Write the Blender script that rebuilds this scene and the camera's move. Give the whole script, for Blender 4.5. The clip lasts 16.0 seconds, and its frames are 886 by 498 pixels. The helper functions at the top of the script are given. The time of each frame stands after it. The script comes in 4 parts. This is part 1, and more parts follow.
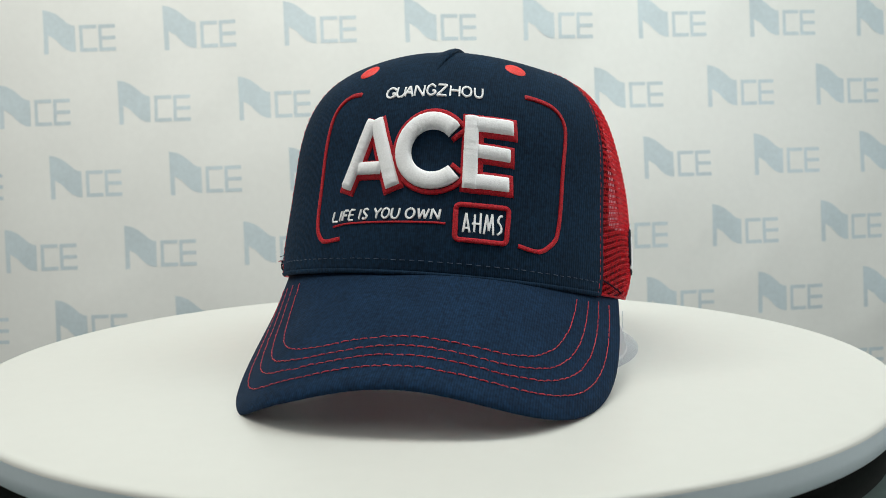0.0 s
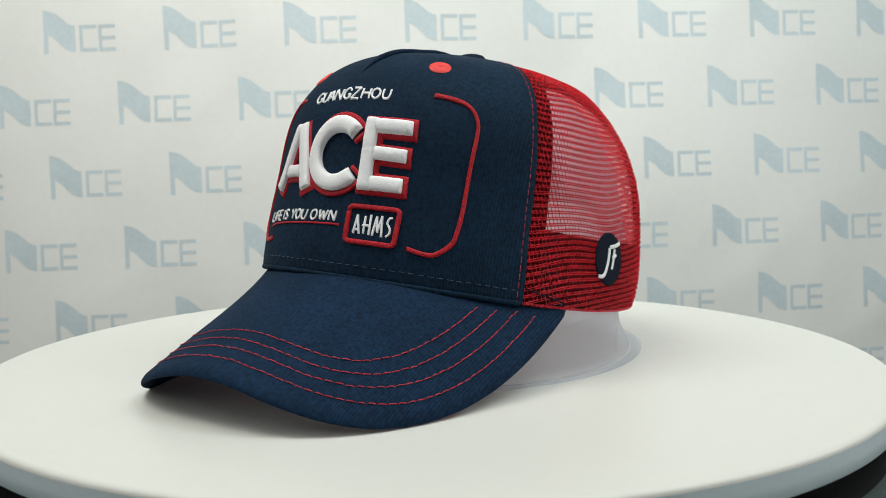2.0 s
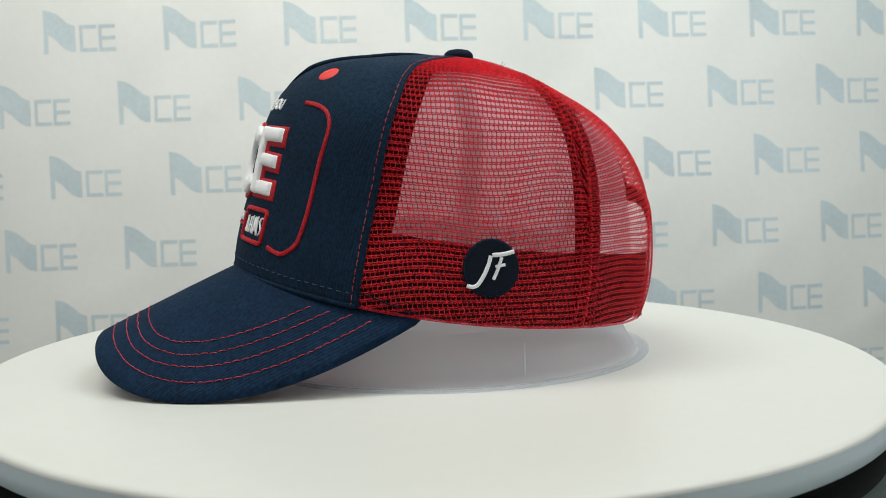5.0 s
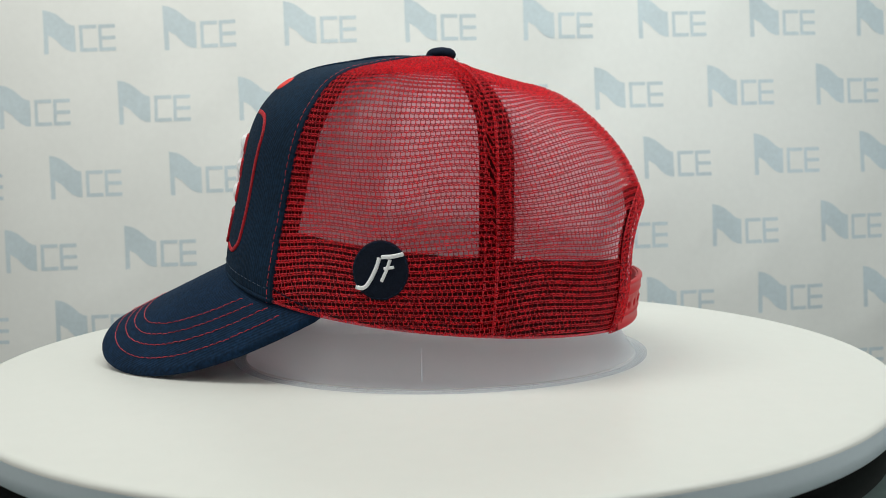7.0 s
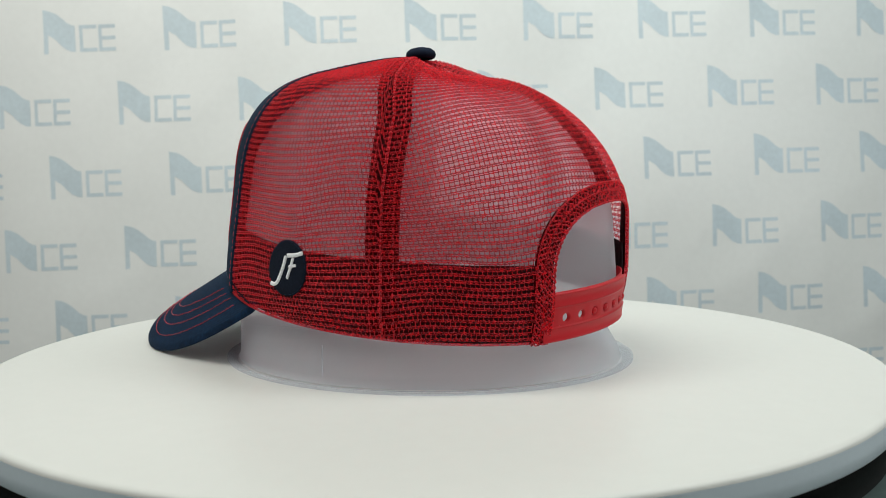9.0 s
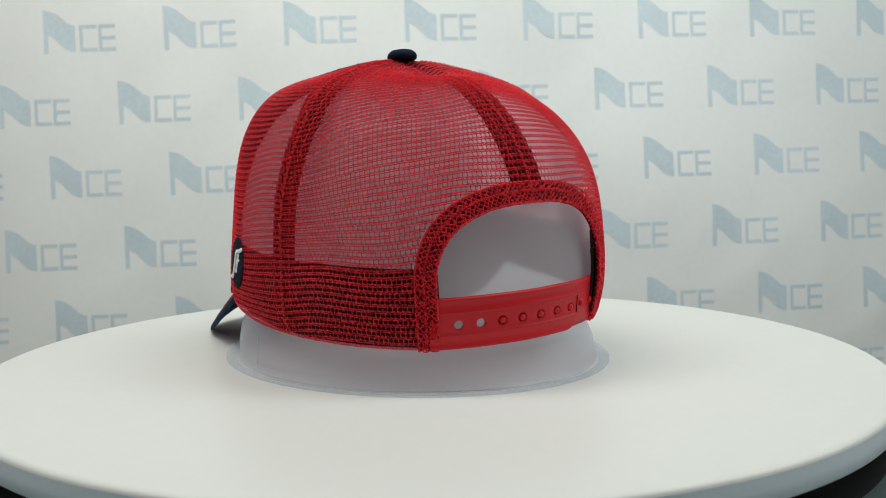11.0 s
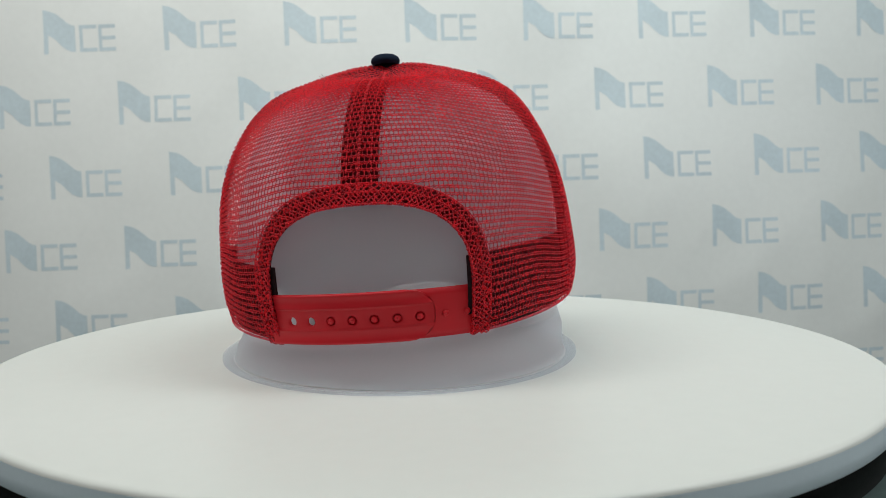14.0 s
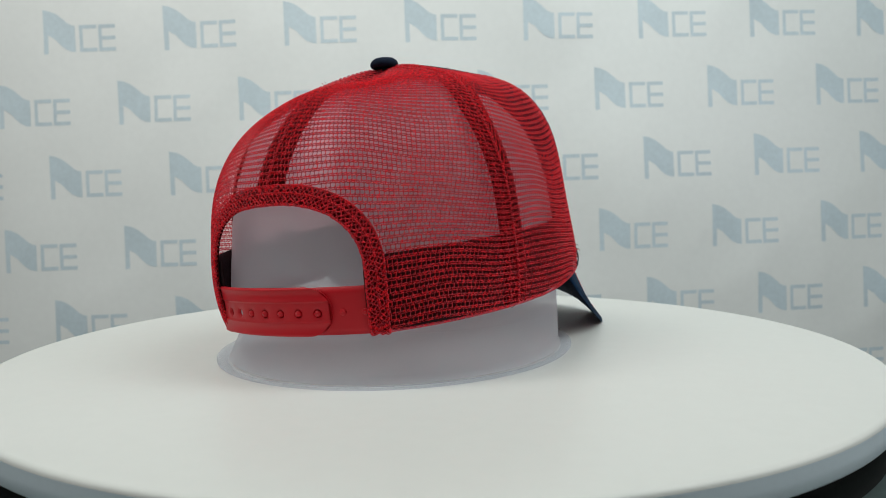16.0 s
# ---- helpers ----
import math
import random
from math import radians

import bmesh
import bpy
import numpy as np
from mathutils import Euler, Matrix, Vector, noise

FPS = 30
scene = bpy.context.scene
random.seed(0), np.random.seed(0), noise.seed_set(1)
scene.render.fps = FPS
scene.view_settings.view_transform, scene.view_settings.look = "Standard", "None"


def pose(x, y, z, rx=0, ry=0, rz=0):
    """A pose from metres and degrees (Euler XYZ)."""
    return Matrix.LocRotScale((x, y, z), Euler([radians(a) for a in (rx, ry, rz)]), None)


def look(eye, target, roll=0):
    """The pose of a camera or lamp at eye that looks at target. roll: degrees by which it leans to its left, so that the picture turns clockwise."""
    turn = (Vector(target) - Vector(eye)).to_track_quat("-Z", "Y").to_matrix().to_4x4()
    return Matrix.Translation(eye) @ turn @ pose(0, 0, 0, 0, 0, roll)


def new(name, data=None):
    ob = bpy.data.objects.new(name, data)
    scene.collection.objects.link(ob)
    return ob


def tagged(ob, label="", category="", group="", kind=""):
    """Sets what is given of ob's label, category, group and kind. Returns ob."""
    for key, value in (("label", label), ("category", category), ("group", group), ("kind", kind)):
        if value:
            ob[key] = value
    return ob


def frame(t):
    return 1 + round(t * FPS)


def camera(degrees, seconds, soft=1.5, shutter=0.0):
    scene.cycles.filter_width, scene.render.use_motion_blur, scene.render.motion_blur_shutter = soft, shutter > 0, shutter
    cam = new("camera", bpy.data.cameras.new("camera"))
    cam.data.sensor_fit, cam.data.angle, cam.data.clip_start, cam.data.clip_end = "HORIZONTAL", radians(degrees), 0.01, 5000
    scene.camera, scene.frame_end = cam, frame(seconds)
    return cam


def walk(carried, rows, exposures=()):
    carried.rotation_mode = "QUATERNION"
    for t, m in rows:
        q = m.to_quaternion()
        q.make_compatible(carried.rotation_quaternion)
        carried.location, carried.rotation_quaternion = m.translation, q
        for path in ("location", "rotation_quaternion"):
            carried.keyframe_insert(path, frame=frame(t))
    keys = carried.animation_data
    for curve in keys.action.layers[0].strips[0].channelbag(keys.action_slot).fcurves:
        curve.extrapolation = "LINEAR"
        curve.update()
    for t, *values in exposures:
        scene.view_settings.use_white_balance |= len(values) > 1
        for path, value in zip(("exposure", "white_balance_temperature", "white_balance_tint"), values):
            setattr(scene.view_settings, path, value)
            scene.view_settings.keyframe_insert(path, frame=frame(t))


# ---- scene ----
cam = camera(60.96, 16.0, soft=0.6)
EYE = Vector((0.0, -0.41678, 0.08028))
cam.data.dof.use_dof, cam.data.dof.focus_distance, cam.data.dof.aperture_fstop = True, 0.335, 22.0
AIM = EYE + Vector((0.015715, 0.997728, -0.06552))
walk(cam, [(0.0, look(EYE, AIM, -0.87)), (16.0, look(EYE, AIM, -0.87))],
     [(0.0, 0.04, 6490, 10), (4.0, 0.02, 6480, 10), (7.0, -0.03, 6450, 10), (9.0, -0.06, 6400, 10), (12.5, -0.16, 6310, 10), (16.0, -0.25, 6240, 10)])

# turn of the platter: seconds, degrees clockwise from above
TURN = [(0.0, 0.0), (2.0, 25.05), (4.0, 49.81), (6.5, 80.97), (9.0, 111.93), (11.5, 143.1), (14.0, 174.15), (16.0, 198.75)]

# ---------------------------------------------------------------- light
world = bpy.data.worlds.new("studio_world")
scene.world = world
world.use_nodes = True
world.node_tree.nodes["Background"].inputs[0].default_value = (0.80, 0.88, 0.95, 1)
world.node_tree.nodes["Background"].inputs[1].default_value = 0.25


def softbox(name, eye, target, w, h, power, colour):
    data = bpy.data.lights.new(name, "AREA")
    data.shape, data.size, data.size_y, data.energy, data.color = "RECTANGLE", w, h, power, colour
    ob = new(name, data)
    ob.matrix_world = look(eye, target)
    return ob


softbox("softbox_lamp", (0.10, -0.20, 1.05), (0.05, 0.02, 0.0), 1.2, 0.9, 1.5, (1.0, 0.995, 0.925))
softbox("front_softbox_lamp", (0.14, -0.98, 0.85), (0, 0, 0.08), 2.2, 0.8, 3.3, (1.0, 1.0, 0.945))
softbox("side_softbox_lamp", (-1.05, -0.20, 0.60), (0, 0, 0.08), 0.7, 0.7, 1.7, (1.0, 1.0, 0.945))
softbox("side_softbox_lamp", (1.05, -0.12, 0.60), (0, 0, 0.08), 0.7, 0.7, 3.2, (1.0, 1.0, 0.945))
# unseen fills added to brighten the banner, warm at its left, cool at right
softbox("backdrop_fill", (-0.50, -0.15, 1.15), (-0.50, 0.85, -0.05), 0.9, 0.4, 10.6, (1.0, 0.985, 0.90))
softbox("backdrop_fill_cool", (0.65, -0.15, 1.15), (0.65, 0.85, -0.05), 0.9, 0.4, 8.3, (0.91, 1.0, 0.965))


# ---------------------------------------------------------------- materials
def material(name, colour, rough=0.6, metal=0.0, grain=0.0, grain_scale=400.0, mottle=0.08, mottle_scale=12.0, bump=0.0, bump_scale=800.0, sheen=0.0, spec=0.5, weave=None, weave_depth=0.0, coord="Object", bump_depth=0.0006):
    m = bpy.data.materials.new(name)
    m.use_nodes = True
    nt = m.node_tree
    b = nt.nodes["Principled BSDF"]
    b.inputs["Roughness"].default_value = rough
    b.inputs["Metallic"].default_value = metal
    b.inputs["Specular IOR Level"].default_value = spec
    b.inputs["Sheen Weight"].default_value = sheen
    tc = nt.nodes.new("ShaderNodeTexCoord")

    def noise_tex(scale, detail=4.0):
        n = nt.nodes.new("ShaderNodeTexNoise")
        n.inputs["Scale"].default_value = scale
        n.inputs["Detail"].default_value = detail
        nt.links.new(tc.outputs[coord], n.inputs["Vector"])
        return n.outputs["Fac"]

    def mixed(fac, lo, hi, prev):
        ramp = nt.nodes.new("ShaderNodeMapRange")
        ramp.inputs["From Min"].default_value, ramp.inputs["From Max"].default_value = 0.3, 0.7
        ramp.inputs["To Min"].default_value, ramp.inputs["To Max"].default_value = lo, hi
        nt.links.new(fac, ramp.inputs["Value"])
        mul = nt.nodes.new("ShaderNodeVectorMath")
        mul.operation = "SCALE"
        nt.links.new(prev, mul.inputs[0])
        nt.links.new(ramp.outputs[0], mul.inputs["Scale"])
        return mul.outputs[0]

    rgb = nt.nodes.new("ShaderNodeRGB")
    rgb.outputs[0].default_value = (*colour, 1)
    col = rgb.outputs[0]
    if mottle:
        col = mixed(noise_tex(mottle_scale), 1 - mottle, 1 + mottle, col)
    if grain:
        col = mixed(noise_tex(grain_scale, 2.0), 1 - grain, 1 + grain, col)
    height = None
    if weave:
        w = nt.nodes.new("ShaderNodeTexWave")
        w.wave_type, w.bands_direction = "BANDS", "X"
        w.inputs["Scale"].default_value = weave
        w.inputs["Distortion"].default_value = 1.2
        w.inputs["Detail Scale"].default_value = 3.0
        nt.links.new(tc.outputs[coord], w.inputs["Vector"])
        height = w.outputs["Fac"]
        col = mixed(height, 1 - weave_depth, 1 + weave_depth, col)
    nt.links.new(col, b.inputs["Base Color"])
    if bump:
        bn = nt.nodes.new("ShaderNodeBump")
        bn.inputs["Strength"].default_value = bump
        bn.inputs["Distance"].default_value = bump_depth
        if height is None:
            height = noise_tex(bump_scale, 1.0 if bump_scale < 20 else 4.0)
        nt.links.new(height, bn.inputs["Height"])
        nt.links.new(bn.outputs[0], b.inputs["Normal"])
    return m


NAVY = material("navy_twill", (0.0056, 0.0198, 0.043), 0.85, grain=0.35, grain_scale=620, mottle=0.14, mottle_scale=55, weave=340, weave_depth=0.11, bump=0.2, sheen=0.0, spec=0.12)
# same twill as the front, coloured bluer for the light on the tilted brim
NAVY_BRIM_LIT = material("navy_twill_brim_lit", (0.0049, 0.0190, 0.047), 0.85, grain=0.35, grain_scale=620, mottle=0.14, mottle_scale=55, weave=340, weave_depth=0.15, bump=0.15, sheen=0.0, spec=0.12)
NAVY_BUTTON = material("navy_button_cloth", (0.0055, 0.0120, 0.029), 0.85, grain=0.1, bump=0.3, spec=0.15)
NAVY_FELT = material("navy_felt", (0.007, 0.011, 0.022), 0.95, grain=0.25, grain_scale=1500, bump=0.4, spec=0.15)
DARK_BAND = material("black_sweatband", (0.020, 0.010, 0.012), 0.95, grain=0.2, bump=0.3, spec=0.15)
TAPE = material("dark_seam_tape", (0.028, 0.003, 0.004), 0.95, grain=0.2, bump=0.3, spec=0.1)
RED_NET = material("red_polyester_net", (0.82, 0.0220, 0.046), 0.42, grain=0.3, grain_scale=700, mottle=0.06, bump=0.5, bump_scale=1800, sheen=0.15, spec=0.5)


def see_through(m, clear, tint, glow, colour):
    """Thin yarn: part of the light behind it comes straight through, part is scattered."""
    nt = m.node_tree
    b, out = nt.nodes["Principled BSDF"], nt.nodes["Material Output"]
    last = b.outputs[0]
    for kind, share, shade in (("ShaderNodeBsdfTranslucent", glow, colour), ("ShaderNodeBsdfTransparent", clear, tint)):
        t = nt.nodes.new(kind)
        t.inputs[0].default_value = (*shade, 1)
        x = nt.nodes.new("ShaderNodeMixShader")
        x.inputs[0].default_value = share
        nt.links.new(last, x.inputs[1])
        nt.links.new(t.outputs[0], x.inputs[2])
        last = x.outputs[0]
    nt.links.new(last, out.inputs[0])


see_through(RED_NET, 0.57, (1.0, 0.68, 0.74), 0.33, (0.95, 0.05, 0.06))
RED_THREAD = material("red_satin_thread", (0.44, 0.0045, 0.015), 0.55, grain=0.35, grain_scale=1300, bump=0.8, bump_scale=2500, spec=0.3)
SEAM_THREAD = material("red_seam_thread", (0.54, 0.024, 0.042), 0.45, grain=0.3, grain_scale=1100, bump=0.5, bump_scale=2500)
RED_EYELET = material("orange_red_thread", (0.80, 0.035, 0.028), 0.5, grain=0.12, grain_scale=1500, bump=0.4, bump_scale=2500)
RED_PLASTIC = material("red_soft_plastic", (0.50, 0.007, 0.015), 0.42, mottle=0.05, bump=0.05, bump_scale=200, spec=0.3)
WHITE_THREAD = material("white_satin_thread", (0.89, 0.90, 0.93), 0.55, grain=0.05, grain_scale=1500, bump=0.35, bump_scale=2200, sheen=0.1)
BLUE_THREAD = material("slate_blue_thread", (0.020, 0.040, 0.078), 0.6, grain=0.1)
PLATTER = material("white_matt_platter", (0.650, 0.660, 0.632), 0.42, mottle=0.012, mottle_scale=6, grain=0.008, grain_scale=120, bump=0.03, bump_scale=60)
BASE_BLACK = material("black_plastic", (0.003, 0.0048, 0.0046), 0.55, grain=0.1, bump=0.1, spec=0.06)
LIP = material("grey_green_plastic", (0.075, 0.105, 0.100), 0.30, grain=0.08, bump=0.1)
# white platter edge; the bluish ambient light on it is mixed into this colour
RIM = material("white_plastic_ambient_tint", (0.76, 0.87, 0.94), 0.45, mottle=0.02, mottle_scale=8, grain=0.01, bump=0.03, bump_scale=60)
TABLE = material("grey_table_cloth", (0.020, 0.024, 0.023), 0.85, grain=0.15, bump=0.2)
WALL = material("grey_room_paint", (0.60, 0.61, 0.60), 0.9, grain=0.03, bump=0.1, bump_scale=80)
# the broad blotches paint the soft sheen of the folds into the vinyl colour
BANNER = material("white_banner_vinyl", (0.76, 0.775, 0.765), 0.42, mottle=0.03, mottle_scale=2.4, grain=0.012, grain_scale=90, bump=0.25, bump_scale=6.0, bump_depth=0.01)
LOGO = material("pale_blue_print", (0.53, 0.617, 0.666), 0.45, mottle=0.07, mottle_scale=9, grain=0.04, grain_scale=160)


def milky(name, colour, clear, rough):
    m = bpy.data.materials.new(name)
    m.use_nodes = True
    nt = m.node_tree
    b = nt.nodes["Principled BSDF"]
    b.inputs["Base Color"].default_value = (*colour, 1)
    b.inputs["Roughness"].default_value = rough
    tl = nt.nodes.new("ShaderNodeBsdfTranslucent")
    tl.inputs[0].default_value = (*colour, 1)
    tp = nt.nodes.new("ShaderNodeBsdfTransparent")
    tp.inputs[0].default_value = (0.94, 0.95, 0.97, 1)
    n = nt.nodes.new("ShaderNodeTexNoise")
    n.inputs["Scale"].default_value = 40
    tc = nt.nodes.new("ShaderNodeTexCoord")
    nt.links.new(tc.outputs["Object"], n.inputs["Vector"])
    bn = nt.nodes.new("ShaderNodeBump")
    bn.inputs["Strength"].default_value = 0.06
    bn.inputs["Distance"].default_value = 0.002
    nt.links.new(n.outputs["Fac"], bn.inputs["Height"])
    nt.links.new(bn.outputs[0], b.inputs["Normal"])
    a = nt.nodes.new("ShaderNodeMixShader")
    a.inputs[0].default_value = 0.68
    nt.links.new(b.outputs[0], a.inputs[1])
    nt.links.new(tl.outputs[0], a.inputs[2])
    c = nt.nodes.new("ShaderNodeMixShader")
    c.inputs[0].default_value = clear
    nt.links.new(a.outputs[0], c.inputs[1])
    nt.links.new(tp.outputs[0], c.inputs[2])
    nt.links.new(c.outputs[0], nt.nodes["Material Output"].inputs[0])
    return m


MILKY = milky("milky_clear_plastic", (0.90, 0.94, 1.0), 0.40, 0.22)
CLEAR = milky("clear_flange_plastic", (0.88, 0.90, 0.94), 0.80, 0.2)


# ---------------------------------------------------------------- mesh helpers
def part(name, data, mat, parent, label="", smooth=True):
    """data: a bmesh, or (verts, faces)."""
    me = bpy.data.meshes.new(name)
    if isinstance(data, tuple):
        me.from_pydata([tuple(v) for v in data[0]], [], data[1])
        me.update()
    else:
        data.to_mesh(me)
        data.free()
    me.materials.append(mat)
    if smooth:
        me.polygons.foreach_set("use_smooth", [True] * len(me.polygons))
    ob = new(name, me)
    ob.parent = parent
    return tagged(ob, label)


def grid_shell(outer, inner):
    """A closed shell between two grids of points (rows x columns x 3)."""
    r, c = outer.shape[:2]
    n = r * c
    verts = np.concatenate([outer.reshape(-1, 3), inner.reshape(-1, 3)])
    f = []
    for i in range(r - 1):
        for j in range(c - 1):
            k = i * c + j
            f.append((k, k + 1, k + c + 1, k + c))
            f.append((n + k, n + k + c, n + k + c + 1, n + k + 1))
    edge = [j for j in range(c)] + [i * c + c - 1 for i in range(1, r)] + [(r - 1) * c + j for j in range(c - 2, -1, -1)] + [i * c for i in range(r - 2, 0, -1)]
    for a, b in zip(edge, edge[1:] + edge[:1]):
        f.append((b, a, n + a, n + b))
    return verts, f


def revolve(profile, steps, closed=False):
    v, f = [], []
    for i in range(steps):
        a = 2 * math.pi * i / steps
        v += [(r * math.cos(a), r * math.sin(a), z) for r, z in profile]
    m = len(profile)
    for i in range(steps):
        k, l = i * m, ((i + 1) % steps) * m
        for j in range(m - 1 if not closed else m):
            j2 = (j + 1) % m
            f.append((k + j, l + j, l + j2, k + j2))
    return v, f


def tube(points, ups, wide, high, sides=6):
    """A closed tube along points, flattened across ups."""
    p = np.asarray(points)
    u = np.asarray(ups)
    t = np.gradient(p, axis=0)
    t /= np.linalg.norm(t, axis=1)[:, None] + 1e-12
    s = np.cross(t, u)
    s /= np.linalg.norm(s, axis=1)[:, None] + 1e-12
    v, f = [], []
    for i in range(len(p)):
        for k in range(sides):
            a = 2 * math.pi * (k + 0.5) / sides
            v.append(p[i] + s[i] * (wide * math.cos(a)) + u[i] * (high * math.sin(a)))
    for i in range(len(p) - 1):
        for k in range(sides):
            k2 = (k + 1) % sides
            f.append((i * sides + k, i * sides + k2, (i + 1) * sides + k2, (i + 1) * sides + k))
    f.append(tuple(range(sides - 1, -1, -1)))
    f.append(tuple((len(p) - 1) * sides + k for k in range(sides)))
    return v, f


def joined(pieces):
    v, f = [], []
    for pv, pf in pieces:
        n = len(v)
        v += [tuple(q) for q in pv]
        f += [tuple(n + i for i in q) for q in pf]
    return v, f


def stitches(points, ups, length, gap, w, h):
    p, u = np.asarray(points), np.asarray(ups)
    d = np.concatenate([[0], np.cumsum(np.linalg.norm(np.diff(p, axis=0), axis=1))])
    out, s, k = [], 0.0, 0
    g = np.random.default_rng(len(p))
    while s + length < d[-1]:
        ss = np.linspace(s, s + length, 4)
        P = np.stack([np.interp(ss, d, p[:, c]) for c in range(3)], -1)
        N = np.stack([np.interp(ss, d, u[:, c]) for c in range(3)], -1)
        P += N * np.array([-0.6, 0.7, 0.7, -0.6])[:, None] * h + g.normal(0, 0.00008, 3)
        out.append(tube(P, N, w, h, 5))
        s += length + gap
    return joined(out)


# ---------------------------------------------------------------- crown form
# section radii of the crown from its middle: rows front, quarter, side, rear quarter, back; columns by elevation
ZC = 0.06
ELEV = np.radians([-36, -20, 0, 18, 36, 50, 62, 75, 90.0])
SECTION = np.array([
    [0.1353, 0.1217, 0.1131, 0.1095, 0.1153, 0.1127, 0.1032, 0.0970, 0.0925],
    [0.0990, 0.1064, 0.1017, 0.1015, 0.1083, 0.1066, 0.0998, 0.0953, 0.0925],
    [0.0857, 0.0947, 0.0922, 0.0934, 0.0990, 0.1020, 0.0966, 0.0942, 0.0925],
    [0.1006, 0.1005, 0.0974, 0.0986, 0.0976, 0.0941, 0.0913, 0.0890, 0.0925],
    [0.0974, 0.1052, 0.1043, 0.1028, 0.0982, 0.0942, 0.0889, 0.0841, 0.0925]])
AROUND = np.linalg.inv(np.cos(np.outer(np.radians([0, 45, 90, 135, 180]), np.arange(5))))


def spline_rows(xk, x):
    n, h = len(xk), np.diff(xk)
    A, B = np.zeros((n, n)), np.zeros((n, n))
    A[0, 0] = A[-1, -1] = 1
    for i in range(1, n - 1):
        A[i, i - 1], A[i, i], A[i, i + 1] = h[i - 1], 2 * (h[i - 1] + h[i]), h[i]
        B[i, i - 1], B[i, i], B[i, i + 1] = 6 / h[i - 1], -6 / h[i - 1] - 6 / h[i], 6 / h[i]
    M, eye = np.linalg.solve(A, B), np.eye(n)
    i = np.clip(np.searchsorted(xk, x) - 1, 0, n - 2)
    t0, t1, H = xk[i + 1] - x, x - xk[i], h[i]
    return M[i] * (t0 ** 3 / (6 * H) - H * t0 / 6)[:, None] + M[i + 1] * (t1 ** 3 / (6 * H) - H * t1 / 6)[:, None] + eye[i] * (t0 / H)[:, None] + eye[i + 1] * (t1 / H)[:, None]


# where the net is pulled flat between two seams: angle, elevation, their spreads (degrees) and depth (metres)
FLATS = [(-87, 42, 13, 19, 0.0050), (85, 40, 13, 19, 0.0024), (-72, 0, 9, 14, 0.0020)]


def rho(a, e):
    a, e = np.broadcast_arrays(np.asarray(a, float), np.asarray(e, float))
    c = np.cos(np.outer(a.ravel(), np.arange(5))) @ AROUND
    r = np.einsum("nj,jk,nk->n", c, SECTION, spline_rows(ELEV, e.ravel())).reshape(a.shape)
    turn = (np.degrees(a) + 180) % 360 - 180
    for fa, fe, sa, se, depth in FLATS:
        r = r - depth * np.exp(-((turn - fa) / sa) ** 2 / 2 - ((np.degrees(e) - fe) / se) ** 2 / 2)
    return r


def crown(a, e, off=0.0):
    """Point of the crown at the angle a from the front and the elevation e, off metres outside it."""
    r = rho(a, e) + off
    return np.stack([r * np.cos(e) * np.sin(a), -r * np.cos(e) * np.cos(a), ZC + r * np.sin(e)], -1)


def z_edge(a):
    return 0.0318 + 0.0140 * np.cos(a) + 0.0023 * np.cos(2 * a) + 0.0013 * np.cos(3 * a)


def e_at(a, z):
    """Elevation at which the crown has the height z."""
    a, z = np.broadcast_arrays(np.asarray(a, float), np.asarray(z, float))
    e = np.zeros(a.shape)
    for _ in range(14):
        e = 0.5 * e + 0.5 * np.arcsin(np.clip((z - ZC) / rho(a, e), -0.95, 0.95))
    return e


def up_at(a, e):
    return np.stack([np.cos(e) * np.sin(a), -np.cos(e) * np.cos(a), np.sin(e)], -1)


def seam_front(e):
    return np.radians(np.interp(np.degrees(e), [-30, -10, 5, 20, 40, 55, 65, 75, 85, 90], [46.5, 49.3, 51.0, 53.3, 56.0, 56.5, 58, 68, 84, 90]))


def seam_side(e):
    return np.radians(np.interp(np.degrees(e), [-30, -20, 0, 16, 38, 57, 75, 90], [110.0, 110.7, 112.0, 112.9, 115.5, 113.0, 112, 112]))


def in_arch(a, z, grow=0.0):
    d = np.abs(np.pi - np.abs(a)) * 0.1
    return (d / (0.0445 + grow)) ** 2.5 + (np.maximum(z - 0.045, 0) / (0.0338 + grow)) ** 2.5 < 1


# ---------------------------------------------------------------- the cap
cap = tagged(new("baseball_cap"), "navy and red net-backed cap with embroidered front on clear form", "cap")


def front_panel():
    e = np.linspace(0, 1, 64)[:, None]
    w = np.linspace(-1, 1, 81)[None, :]
    a_low = w * radians(48.5)
    lo = e_at(a_low, z_edge(a_low))
    el = lo + (radians(89) - lo) * e
    a = w * seam_front(el)
    outer, inner = crown(a, el, 0.0008), crown(a, el, -0.0014)
    return part("front_panel", grid_shell(outer, inner), NAVY, cap, "navy cotton twill front panel")


front = front_panel()

# rolled lower edge of the front panel
aa = np.radians(np.linspace(-48.5, 48.5, 80))
ee = e_at(aa, z_edge(aa) + 0.0008)
part("front_hem", tube(crown(aa, ee, 0.0002), up_at(aa, ee), 0.0012, 0.0011, 8), NAVY, cap)

# pinched seam at the top of the front panel, folded over to one side
el = np.radians(np.linspace(40.5, 87, 40))
FOLD = [(-0.0075, 0.0), (-0.0045, 0.0009), (-0.0020, 0.0019), (0.0, 0.0024), (0.0012, 0.0022), (0.0017, 0.0012), (0.0013, 0.0)]
v, f = [], []
